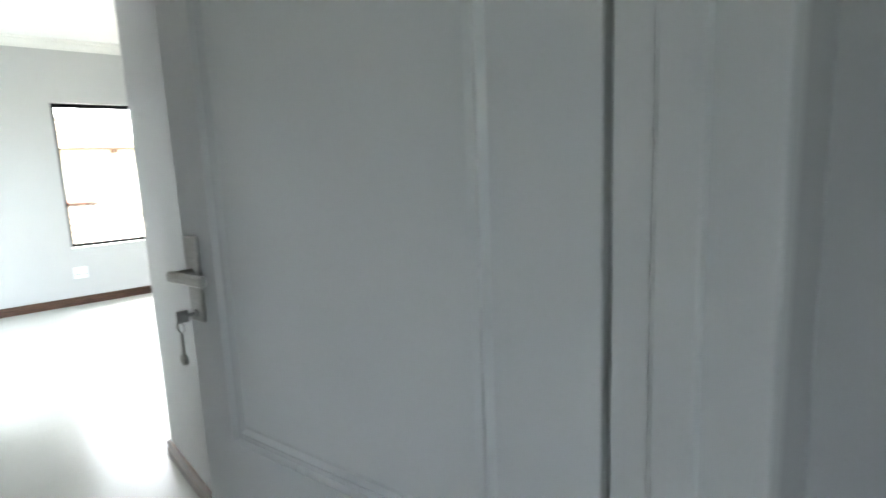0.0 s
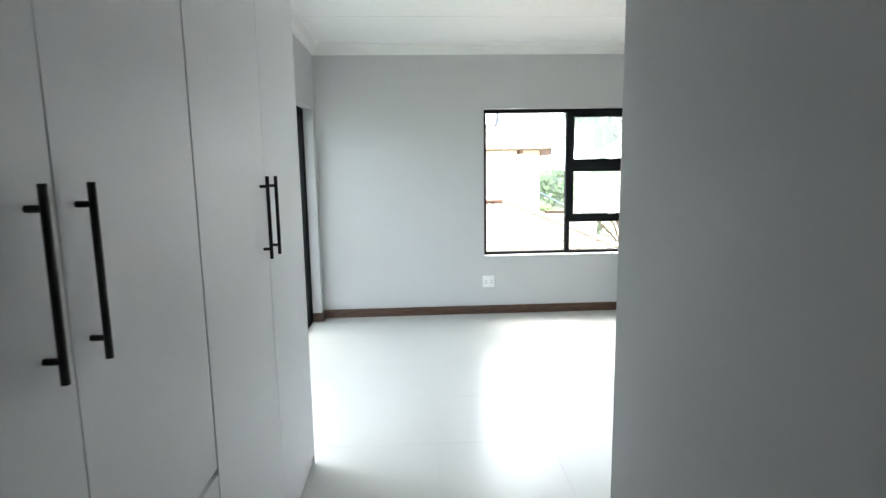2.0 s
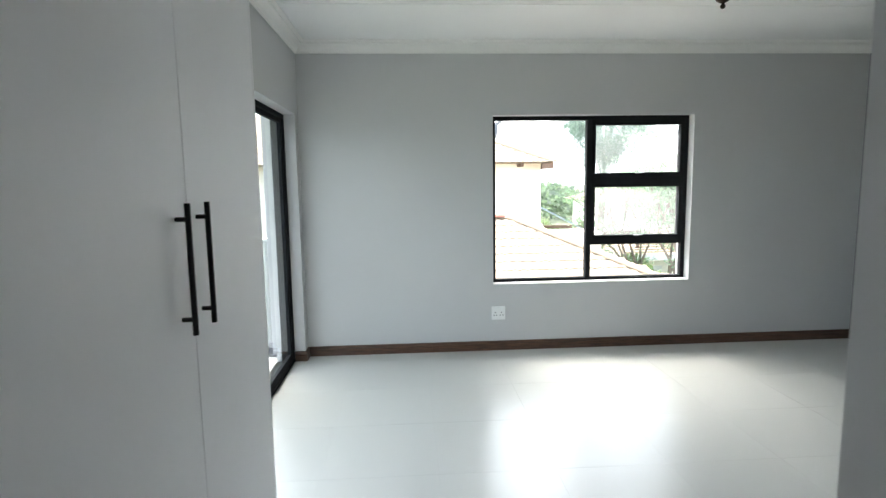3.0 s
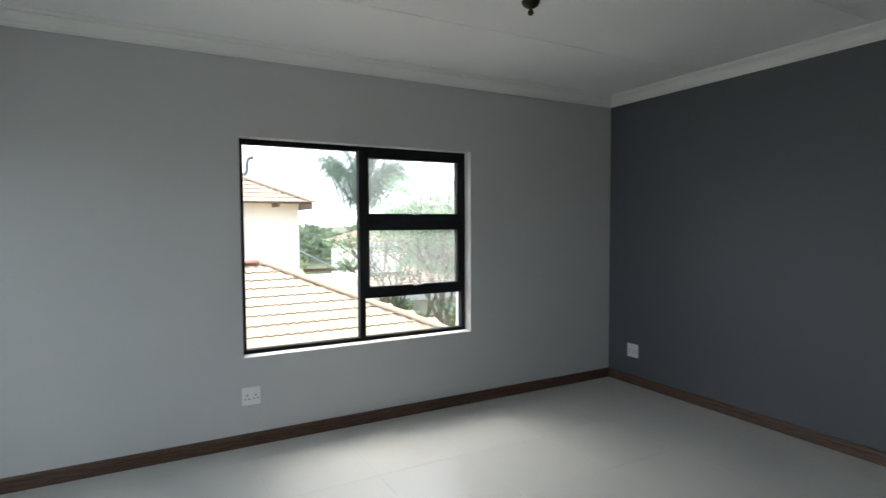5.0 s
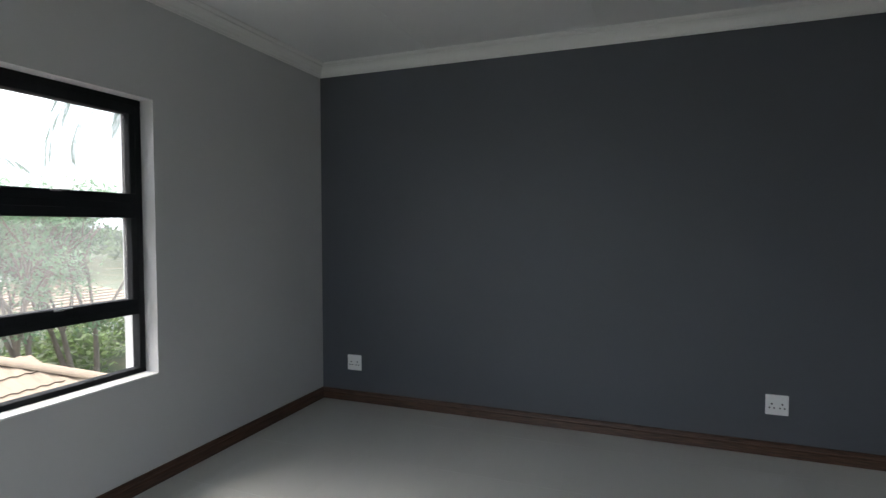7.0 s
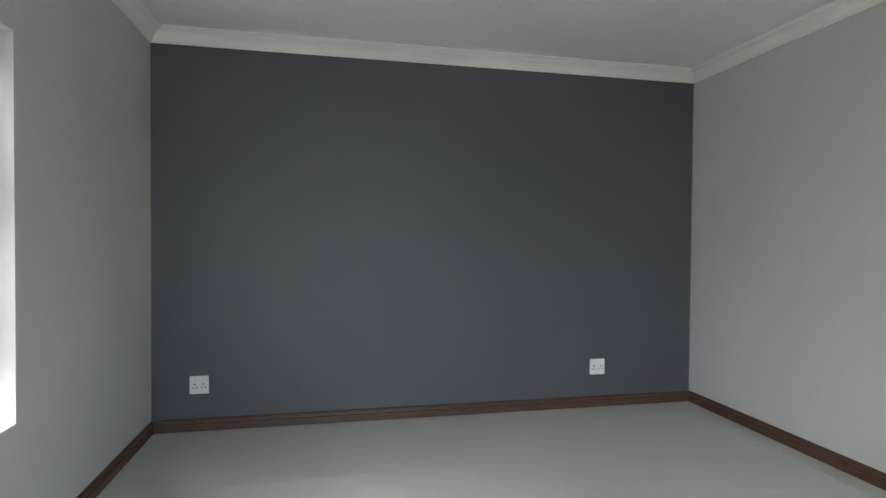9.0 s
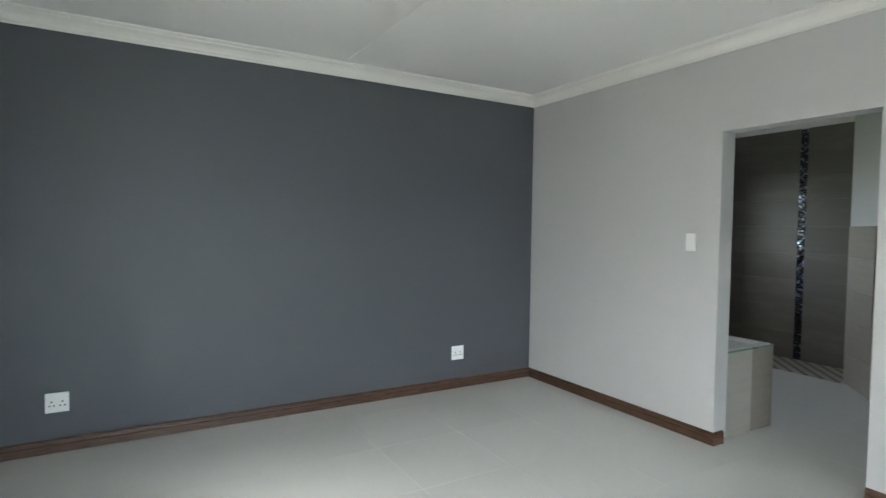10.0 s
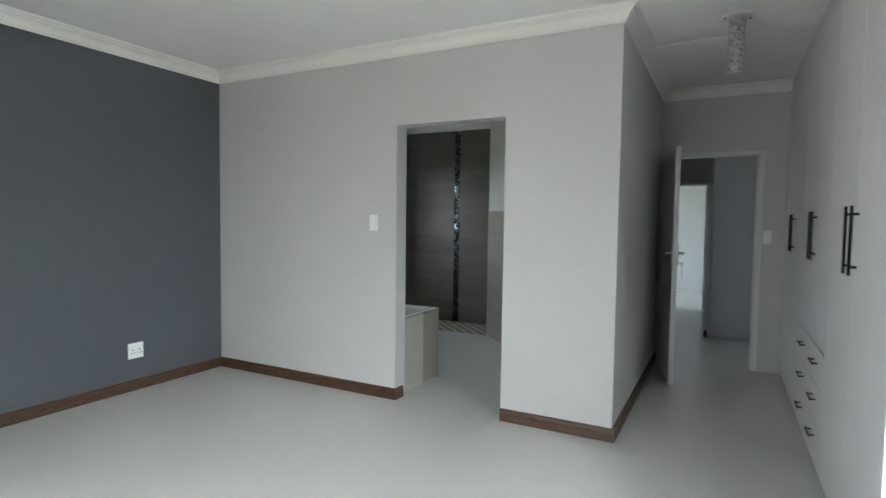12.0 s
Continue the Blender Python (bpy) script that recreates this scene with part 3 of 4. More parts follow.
# sockets and switches; each is built flat on the x-z plane, facing -y, and turned to its wall
def socket(m, w=0.124, h=0.124):
    s = thing("wall_socket", "white double wall socket plate on the painted wall", "socket", "wall sockets")
    bm = bmesh.new()
    bm_box(bm, -w / 2, w / 2, -0.010, 0.0, -h / 2, h / 2, 0.004, segments=2)
    p = part("plate", bm, M_PLASTIC, s)
    for cx in (-0.028, 0.028):
        for dx, dz, r in ((0, 0.012, 0.0052), (-0.012, -0.012, 0.0046), (0.012, -0.012, 0.0046)):
            bm = bmesh.new()
            bm_tube(bm, (cx + dx, -0.0095, dz - 0.006), (cx + dx, -0.0115, dz - 0.006), r, sides=10)
            part("pin_hole", bm, M_HOLE, p, "dark pin hole")
    for cx in (-0.028, 0.028):
        bm = bmesh.new()
        bm_box(bm, cx - 0.008, cx + 0.008, -0.013, -0.0095, 0.033, 0.050, 0.002)
        part("rocker", bm, M_PLASTIC, p)
    s.matrix_world = m
    return s


def switch(m, w=0.074, h=0.124):
    s = thing("light_switch", "white rectangular light switch on the painted wall", "light switch", "light switches")
    bm = bmesh.new()
    bm_box(bm, -w / 2, w / 2, -0.009, 0.0, -h / 2, h / 2, 0.004, segments=2)
    p = part("plate", bm, M_PLASTIC, s)
    bm = bmesh.new()
    bm_box(bm, -0.010, 0.010, -0.014, -0.0085, -0.018, 0.018, 0.002)
    part("rocker", bm, M_PLASTIC, p)
    s.matrix_world = m
    return s


socket(pose(0.206, N, 0.342))
socket(pose(E, 3.777, 0.315, 0, 0, -90))
socket(pose(E, 0.831, 0.318, 0, 0, -90))
switch(pose(1.836, 0.0, 1.363, 0, 0, 180))
switch(pose(-0.942, YS, 1.275, 0, 0, 180))

# ceiling lights
lamp = thing("ceiling_light", "dark bronze ceiling light with a turned finial", "ceiling light", at=(1.005, 2.06, H))
bm = bmesh.new()
bm_lathe(bm, [(0.0, 0.0), (0.065, 0.0), (0.065, -0.006), (0.05, -0.02), (0.02, -0.03), (0.0, -0.032)])
part("canopy", bm, M_BRONZE, lamp, smooth=True)
bm = bmesh.new()
bm_tube(bm, (0, 0, -0.02), (0, 0, -0.29), 0.006)
part("stem", bm, M_BRONZE, lamp)
bm = bmesh.new()
bm_lathe(bm, [(0.0, -0.285), (0.030, -0.286), (0.037, -0.290), (0.037, -0.297), (0.030, -0.308), (0.018, -0.316), (0.009, -0.320), (0.007, -0.324), (0.012, -0.331), (0.013, -0.337), (0.009, -0.345), (0.0, -0.348)])
part("finial", bm, M_BRONZE, lamp, "turned bronze cup and finial", smooth=True)

crystal = thing("crystal_ceiling_light", "clear crystal cylinder ceiling light on a white base plate", "ceiling light", at=(-0.613, -0.42, H))
bm = bmesh.new()
bm_lathe(bm, [(0.0, 0.0), (0.088, 0.0), (0.088, -0.012), (0.080, -0.020), (0.0, -0.021)], 32)
base = part("base_plate", bm, M_FROST, crystal, "white round base plate", smooth=False)
for a in (0.4, 0.4 + math.pi):
    bm = bmesh.new()
    bm_tube(bm, (0.076 * math.cos(a), 0.076 * math.sin(a), -0.008), (0.076 * math.cos(a), 0.076 * math.sin(a), -0.026), 0.006)
    part("screw", bm, M_BLACKSTEEL, base)
bm = bmesh.new()
bm_lathe(bm, [(0.046, -0.02), (0.048, -0.35), (0.047, -0.353), (0.0455, -0.352), (0.0445, -0.02)], 28)
part("glass_cylinder", bm, M_CRYSTAL, crystal, "clear ribbed glass cylinder")
bm = bmesh.new()
bm_lathe(bm, [(0.0, -0.02)] + [(0.024 if k % 2 else 0.019, -0.02 - 0.012 * k) for k in range(26)] + [(0.0, -0.325)], 16)
part("tube", bm, M_FROST, crystal, "ribbed milky centre tube")
rng = random.Random(5)
bm = bmesh.new()
for i in range(150):
    a, r, z = rng.uniform(0, 6.28), rng.uniform(0.026, 0.036), rng.uniform(-0.345, -0.03)
    bmesh.ops.create_icosphere(bm, subdivisions=1, radius=0.0075, matrix=Matrix.Translation((r * math.cos(a), r * math.sin(a), z)))
tagged(part("crystal_beads", bm, M_BEADS, crystal, "glittering crystal beads"), kind="stuff")

# bathroom: bath
BX, BY, BZ = 1.650, -0.753, 0.606
bath = thing("bathtub", "white built-in bath with a tiled surround behind the doorway", "bathtub", at=(BX, -0.142, 0))
bm = bmesh.new()
L, D = E - BX - 0.002, BY + 0.142
bm_box(bm, 0.012, L, D + 0.012, 0.0, 0.0, BZ - 0.012)
part("surround", bm, M_GROUT, bath, "tiled bath surround")
bm = bmesh.new()
xs, ys = (0.06, L - 0.06), (D + 0.055, -0.05)
rim = [bm.verts.new((x, y, BZ + 0.012)) for x, y in ((xs[0], ys[0]), (xs[1], ys[0]), (xs[1], ys[1]), (xs[0], ys[1]))]
outer = [bm.verts.new((x, y, BZ + 0.010)) for x, y in ((0.02, D + 0.02), (L, D + 0.02), (L, 0), (0.02, 0))]
skirt = [bm.verts.new((v.co.x, v.co.y, BZ - 0.011)) for v in outer]
floor_in = [bm.verts.new((x, y, BZ + 0.0)) for x, y in ((xs[0] + 0.02, ys[0] + 0.02), (xs[1] - 0.02, ys[0] + 0.02), (xs[1] - 0.02, ys[1] - 0.02), (xs[0] + 0.02, ys[1] - 0.02))]
well = [bm.verts.new((x, y, BZ - 0.009)) for x, y in ((xs[0] + 0.05, ys[0] + 0.04), (xs[1] - 0.05, ys[0] + 0.04), (xs[1] - 0.05, ys[1] - 0.04), (xs[0] + 0.05, ys[1] - 0.04))]
for a, b in ((skirt, outer), (outer, rim), (rim, floor_in), (floor_in, well)):
    for i in range(4):
        bm.faces.new([a[i], a[(i + 1) % 4], b[(i + 1) % 4], b[i]])
bm.faces.new(well)
part("tub", bm, M_TUB, bath, "white acrylic tub rim")
bm = bmesh.new()
bm_box(bm, 0.0, 0.011, D, -0.002, BZ - 0.009, BZ + 0.004, 0.001)
bm_box(bm, 0.011, L, D, D + 0.011, BZ - 0.009, BZ + 0.004, 0.001)
part("edge_trim", bm, M_TRIM, bath, "thin sea-green edge trim")

# hall door and the far door frame
hd = tagged(thing("door_3", "plain closed hall door, mauve-grey with the hall's dimness in its colour", "door", at=(-0.845, -3.90, 0.01)), kind="structure")
bars("leaf", [(-0.390, 0.390, -0.02, 0.02, -0.007, 2.398)], hd, M_HALLDOOR)
bars("door_frame", [(-0.3995, -0.36, -0.085, -0.021, -0.0095, 2.4095), (0.36, 0.3995, -0.085, -0.021, -0.0095, 2.4095), (-0.36, 0.36, -0.085, -0.021, 2.37, 2.4095), (-0.36, 0.36, -0.085, -0.021, -0.0095, 0.02)], hd, M_FRAME)
ff = tagged(thing("door_frame", "white painted frame of the far doorway", "door frame", at=(0.050, -6.27, 0)), kind="structure")
bars("jamb", [(-0.395, -0.350, -0.085, 0.085, 0.0, 2.018)], ff, M_FRAME)
bars("jamb", [(0.350, 0.395, -0.085, 0.085, 0.0, 2.018)], ff, M_FRAME)
bars("head", [(-0.395, 0.395, -0.085, 0.085, 2.018, 2.06)], ff, M_FRAME)

# balcony
bm = bmesh.new()
bm_box(bm, -2.74, W - OUT, 0.9, 4.42, -0.30, -0.05)
structure("balcony_floor", bm, M_BALCTILE, "grey tiled balcony floor", "floor")
bm = bmesh.new()
bm_box(bm, -2.74, W - OUT, 4.27, 4.42, -0.05, 0.055, 0.006)
bm_box(bm, -2.74, -2.60, 0.9, 4.269, -0.05, 0.055, 0.006)
structure("balcony_kerb", bm, M_KERB, "dark grey balcony kerb", "kerb")
bm = bmesh.new()
bm_box(bm, -1.825, W - OUT - 0.001, 4.10, 4.268, -0.05, 2.719, 0.006)
structure("balcony_pier", bm, M_COLUMN, "grey plastered balcony pier", "column")
# slab above the balcony, out of view, added to cut sky light indoors
bm = bmesh.new()
bm_box(bm, -2.80, W - OUT - 0.001, 0.85, 4.46, 2.72, 2.92, 0.006)
structure("unseen_balcony_shade", bm, M_WHITERENDER, "unseen white slab added over the balcony for shade", "roof slab")
bm = bmesh.new()
bm_box(bm, -1.845, W - OUT - 0.001, 4.08, 4.099, -0.05, 0.02, 0.002)
structure("trim", bm, M_KERB, "dark tile skirting at the pier's foot", "skirting")
rail = thing("balcony_railing", "galvanised steel balcony railing with thin horizontal rods", "railing", at=(-2.67, 4.345, 0.055))


def rail_tube(name, a, b, r):
    bm = bmesh.new()
    bm_tube(bm, a, b, r, sides=10)
    part(name, bm, M_GALV, rail, smooth=False)


for p in ((0, 0), (0, -1.5), (0, -3.0), (0.765, 0)):
    rail_tube("post", (p[0], p[1], 0), (p[0], p[1], 0.945), 0.021)
rail_tube("top_rail", (-0.02, 0, 0.965), (0.785, 0, 0.965), 0.024)
rail_tube("top_rail", (0, 0.02, 0.965), (0, -3.3, 0.965), 0.024)
for z in (0.857, 0.727, 0.592, 0.444, 0.295, 0.145):
    rail_tube("rod", (0, 0, z - 0.055), (0.785, 0, z - 0.055), 0.006)
    rail_tube("rod", (0, 0, z - 0.055), (0, -3.3, z - 0.055), 0.006)

# ground outside
GZ = -3.0
bm = bmesh.new()
bmesh.ops.create_grid(bm, x_segments=40, y_segments=40, size=900)
for v in bm.verts:
    v.co.z = GZ
structure("ground", bm, M_GRASS, "grass and bare earth of the gardens", "ground")


# tiled roofs outside
def roof_tile_mesh(w=0.30, run=0.36):
    """One concrete tile with two rolls; x along the course, y up the slope."""
    bm = bmesh.new()
    nseg = 12
    rows = []
    for y, lift in ((0.0, 0.021), (run, 0.004)):
        for thick in (0.0, -0.013):
            row = []
            for i in range(nseg + 1):
                u = i / nseg
                z = 0.0085 * math.sin(2 * math.pi * (2 * u)) + 0.0085
                row.append(bm.verts.new((u * w - w / 2, y, z + lift + thick)))
            rows.append(row)
    top0, bot0, top1, bot1 = rows
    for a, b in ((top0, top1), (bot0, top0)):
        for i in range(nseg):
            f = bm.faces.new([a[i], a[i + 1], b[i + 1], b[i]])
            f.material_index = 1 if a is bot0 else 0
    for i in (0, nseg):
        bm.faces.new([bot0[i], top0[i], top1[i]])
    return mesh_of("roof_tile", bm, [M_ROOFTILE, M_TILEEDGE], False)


TILE_MESH = roof_tile_mesh()


def tile_face(parent, m, x0, x1, depth, inside, limit=300):
    """Lay courses of tiles on a roof face. m: pose of its eave line (x along the eave, y up the slope)."""
    made = 0
    course, w = 0.28, 0.30
    rest = bmesh.new()
    k = 0
    while k * course < depth:
        y = k * course
        i = 0
        while x0 + i * w < x1:
            x = x0 + (i + 0.5) * w
            if inside(x, y + 0.16):
                mm = m @ Matrix.Translation((x, y, 0.0))
                if made < limit:
                    ob = new("roof_tile", TILE_MESH)
                    ob.parent = parent
                    ob.matrix_world = mm
                    made += 1
                else:
                    before = len(rest.verts)
                    rest.from_mesh(TILE_MESH)
                    rest.verts.ensure_lookup_table()
                    bmesh.ops.transform(rest, matrix=mm, verts=rest.verts[before:])
            i += 1
        k += 1
    if len(rest.verts):
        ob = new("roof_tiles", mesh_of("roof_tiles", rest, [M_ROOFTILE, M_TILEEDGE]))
        ob.parent = parent
        tagged(ob, kind="stuff")
    else:
        rest.free()


def hip_caps(parent, a, b, step=0.36, material=None):
    """Half-round ridge caps from a to b."""
    a, b = Vector(a), Vector(b)
    d = (b - a)
    n = max(1, int(d.length / step))
    rot = d.to_track_quat("Y", "Z").to_matrix().to_4x4()
    bm = bmesh.new()
    s = d.length / n
    rows = []
    for y, r in ((0.0, 0.112), (s + 0.03, 0.107)):
        rows.append([bm.verts.new((r * math.cos(t), y, r * 0.55 * math.sin(t))) for t in [math.pi * j / 8 for j in range(9)]])
    for j in range(8):
        bm.faces.new([rows[0][j], rows[0][j + 1], rows[1][j + 1], rows[1][j]])
    bm.faces.new(rows[0])
    me = mesh_of("ridge_cap", bm, material or M_ROOFTILE)
    for i in range(n):
        ob = new("ridge_cap", me)
        ob.parent = parent
        ob.matrix_world = Matrix.Translation(a + d * (i / n) + Vector((0, 0, -0.004))) @ rot


def prism(bm, pts_lo, pts_hi):
    lo_v, hi_v = [bm.verts.new(p) for p in pts_lo], [bm.verts.new(p) for p in pts_hi]
    n = len(lo_v)
    bm.faces.new(lo_v), bm.faces.new(hi_v)
    for i in range(n):
        bm.faces.new([lo_v[i], lo_v[(i + 1) % n], hi_v[(i + 1) % n], hi_v[i]])


# the low wing with its hipped roof under the window
PITCH = math.atan(0.43)
RX, RY, RZ = 1.50, 10.40, 0.78
EAVE_Y = 5.7
REAR = 2.2
EAVE_Z = RZ - 0.43 * (RY - EAVE_Y)
low = thing("low_house_wing", "single-storey wing with a sandy tiled hip roof", "house", at=(-2.0, 8.0, GZ))
span = RY - EAVE_Y
bm = bmesh.new()
bm_box(bm, -1.5, RX + span - 0.5, EAVE_Y + 0.5, RY + REAR - 0.3, GZ, EAVE_Z - 0.1)
p = part("wall", bm, M_RENDER, low, "cream plastered wall")
p.matrix_parent_inverse = Matrix.Translation(-low.location)
bm = bmesh.new()
c = [(-1.8, EAVE_Y, EAVE_Z), (RX + span, EAVE_Y, EAVE_Z), (RX + span, RY + REAR, EAVE_Z), (-1.8, RY + REAR, EAVE_Z)]
r = [(-1.8, RY, RZ), (RX, RY, RZ)]
v = [bm.verts.new(q) for q in c + r]
for f in ((0, 1, 5, 4), (1, 2, 5), (2, 3, 4, 5), (3, 0, 4), (0, 1, 2, 3)):
    bm.faces.new([v[i] for i in f])
low_roof = part("roof", bm, M_ROOFTILE, low, "sandy concrete tile hip roof")
low_roof.matrix_parent_inverse = Matrix.Translation(-low.location)
bpy.context.view_layer.update()
tile_face(low_roof, pose(0, EAVE_Y, EAVE_Z + 0.005, math.degrees(PITCH)), -1.8, RX + span, span / math.cos(PITCH),
          lambda x, y: x < RX + span - y * math.cos(PITCH) + 0.05)
hip_caps(low_roof, (RX + span, EAVE_Y, EAVE_Z + 0.02), (RX, RY, RZ + 0.02))
hip_caps(low_roof, (-1.8, RY, RZ + 0.04), (RX - 0.15, RY, RZ + 0.04), material=M_RIDGERED)

# the two-storey neighbour
HE = 2.05
house = thing("neighbour_house", "two-storey cream plastered house with a tiled hip roof", "house", at=(-3.0, 17.0, GZ))
inv = Matrix.Translation(-house.location)


def house_part(name, bm, material, label=""):
    p = part(name, bm, material, house, label)
    p.matrix_parent_inverse = inv
    return p


bm = bmesh.new()
bm_box(bm, -13.0, 3.2, 14.75, 21.0, GZ, HE + 0.05)
house_part("wall", bm, M_RENDER, "cream plastered wall")
bm = bmesh.new()
bm_box(bm, -15.0, -5.9, 13.55, 14.749, GZ, HE + 0.05)
house_part("wall", bm, M_RENDER, "cream plastered wall")
EX, EY, BACK = 3.44, 14.10, 21.6
hp = math.tan(radians(25))
half = (BACK - EY) / 2
bm = bmesh.new()
rz = HE + half * hp
c = [(-13.4, EY, HE), (EX, EY, HE), (EX, BACK, HE), (-13.4, BACK, HE), (-13.4 + half, EY + half, rz), (EX - half, EY + half, rz)]
v = [bm.verts.new(q) for q in c]
for f in ((0, 1, 5, 4), (1, 2, 5), (2, 3, 4, 5), (3, 0, 4), (0, 1, 2, 3)):
    bm.faces.new([v[i] for i in f])
roof = house_part("roof", bm, M_ROOFTILE, "sandy concrete tile hip roof")
bm = bmesh.new()
wy0, wx1 = 12.95, -5.35
c = [(-15.5, wy0, HE - 0.02), (wx1, wy0, HE - 0.02), (wx1, wy0 + 2.6, HE - 0.02), (-15.5, wy0 + 5.2, HE - 0.02), (-15.5, wy0 + 2.6, HE - 0.02 + 2.6 * hp), (wx1 - 2.6, wy0 + 2.6, HE - 0.02 + 2.6 * hp), (wx1 - 2.6, wy0 + 5.2, HE - 0.02 + 2.6 * hp)]
v = [bm.verts.new(q) for q in c]
for f in ((0, 1, 5, 4), (1, 2, 5), (2, 6, 5), (3, 4, 5, 6)):
    bm.faces.new([v[i] for i in f])
roof_w = house_part("roof", bm, M_TIMBER, "sandy tiled hip roof of the projecting wing")
bpy.context.view_layer.update()
tile_face(roof, pose(0, EY, HE + 0.005, 25), -9.5, EX, half / math.cos(radians(25)), lambda x, y: x < EX - y * 0.906 + 0.05)
tile_face(roof_w, pose(0, wy0, HE - 0.015, 25), -12.5, wx1, 2.6 / 0.906, lambda x, y: x < wx1 - y * 0.906 + 0.05)
hip_caps(roof, (EX, EY, HE + 0.02), (EX - half, EY + half, rz + 0.02))
hip_caps(roof_w, (wx1, wy0, HE + 0.03), (wx1 - 2.6, wy0 + 2.6, HE + 0.03 + 2.6 * hp))
for x in (2.55, 1.2, -0.2, -1.6, -3.0, -4.4):
    bm = bmesh.new()
    bm_box(bm, x - 0.04, x + 0.04, EY + 0.08, 14.749, HE - 0.10, HE - 0.005)
    house_part("rafter", bm, M_TIMBER)
for x in (-6.6, -8.0, -9.4, -10.8, -12.2):
    bm = bmesh.new()
    bm_box(bm, x - 0.04, x + 0.04, wy0 + 0.08, 13.549, HE - 0.12, HE - 0.025)
    house_part("rafter", bm, M_TIMBER)
bm = bmesh.new()
bm_box(bm, EX - 0.35, EX - 0.02, EY + 0.04, EY + 0.08, HE - 0.16, HE - 0.005)
bm_box(bm, EX - 0.06, EX - 0.02, EY + 0.081, EY + 2.0, HE - 0.16, HE - 0.005)
house_part("fascia", bm, M_TIMBER, "weathered timber fascia")
bm = bmesh.new()
bm_box(bm, -5.75, -5.25, 14.70, 14.748, 0.15, 1.35)
hw = house_part("window", bm, M_FRAME, "small frosted window")
bm = bmesh.new()
bm_box(bm, -5.69, -5.31, 14.685, 14.70, 0.21, 1.29)
g = part("pane", bm, M_SHEET, hw, "frosted pane")
bm = bmesh.new()
bm_box(bm, -5.85, -5.15, 14.60, 14.749, 0.03, 0.149)
part("sill", bm, M_RENDER, hw)
flue = thing("flue_cowl", "bent grey metal flue cowl on the roof ridge", "chimney cowl", at=(2.12, 16.4, 2.98))
bm = bmesh.new()
bend = [(-0.14, 0, -0.14), (0.0, 0, -0.05), (0.05, 0, 0.04), (0.07, 0, 0.33), (0.11, 0, 0.40), (0.24, 0, 0.44)]
for a, b in zip(bend, bend[1:]):
    bm_tube(bm, a, b, 0.058, 0.058, 10)
part("cowl", bm, M_FLUE, flue)

# plastered parapet wall beside the neighbour
bm = bmesh.new()
bm_box(bm, 3.203, 4.60, 13.6, 14.6, GZ, 0.16, 0.01)
tagged(new("garden_wall", mesh_of("garden_wall", bm, M_RENDER)), "cream plastered boundary wall beside the house", "wall", kind="structure")

# carport with a pale sheet roof behind it
car = thing("carport", "dark timber carport with a pale sloping sheet roof", "carport", at=(6.5, 24.0, GZ))
bm = bmesh.new()
prism(bm, [(-2.6, -1.5, 4.05), (0.5, -1.5, 2.42), (0.5, 2.5, 2.72), (-2.6, 2.5, 4.35)], [(-2.6, -1.5, 4.11), (0.5, -1.5, 2.48), (0.5, 2.5, 2.78), (-2.6, 2.5, 4.41)])
part("sheet_roof", bm, M_SHEET, car, "pale blue-grey sheet roof")
for y in (-1.4, 2.4):
    bm = bmesh.new()
    bm_box(bm, -2.4, 3.4, y - 0.06, y + 0.06, 2.18, 2.34)
    part("beam", bm, M_TIMBER, car, "dark timber beam")
for x in (-2.0, 0.4, 3.0):
    bm = bmesh.new()
    bm_box(bm, x - 0.06, x + 0.06, -1.46, -1.34, 0.0, 2.18)
    part("post", bm, M_TIMBER, car, "dark timber post")


def simple_house(name, x0, x1, y0, y1, eave, rise, label):
    h = thing(name, label, "house", at=((x0 + x1) / 2, (y0 + y1) / 2, GZ))
    w, d = (x1 - x0) / 2, (y1 - y0) / 2
    bm = bmesh.new()
    bm_box(bm, -w, w, -d, d, 0, eave - GZ)
    wall = part("wall", bm, M_RENDER, h, "cream plastered wall")
    bm = bmesh.new()
    o, e = 0.6, eave - GZ
    n = 12
    rise_steps = []
    for k in range(n):
        t0, t1 = k / n, (k + 1) / n
        run = min(w, d) + o
        for t, lift in ((t0, 0.06), (t1, 0.0)):
            s = t * run
            rise_steps.append([bm.verts.new(q) for q in ((-w - o + s, -d - o + s, e + t * rise + lift), (w + o - s, -d - o + s, e + t * rise + lift),
                                                          (w + o - s, d + o - s, e + t * rise + lift), (-w - o + s, d + o - s, e + t * rise + lift))])
    for a, b in zip(rise_steps, rise_steps[1:]):
        for i in range(4):
            bm.faces.new([a[i], a[(i + 1) % 4], b[(i + 1) % 4], b[i]])
    bm.faces.new(rise_steps[0])
    part("roof", bm, M_ROOFTILE, h, "sandy tiled hip roof in courses")
    bm = bmesh.new()
    bm_box(bm, -w - o - 0.02, w + o + 0.02, -d - o - 0.02, -d - o, e - 0.22, e + 0.03)
    part("fascia", bm, M_WHITERENDER, h, "white fascia board")
    for wxc in (-w + 0.95, w - 1.1):
        bm = bmesh.new()
        bm_box(bm, wxc - 0.45, wxc + 0.45, -d - 0.03, -d, e - 2.6, e - 0.55)
        part("door", bm, M_WHITERENDER, h, "pale garage door")
    return h


simple_house("far_house", 11.6, 18.0, 33.0, 39.0, 0.27, 1.3, "far cream house with a tiled hip roof")
simple_house("garden_house", 9.2, 17.0, 22.5, 27.5, -1.7, 1.0, "low beige house behind the feathery tree")


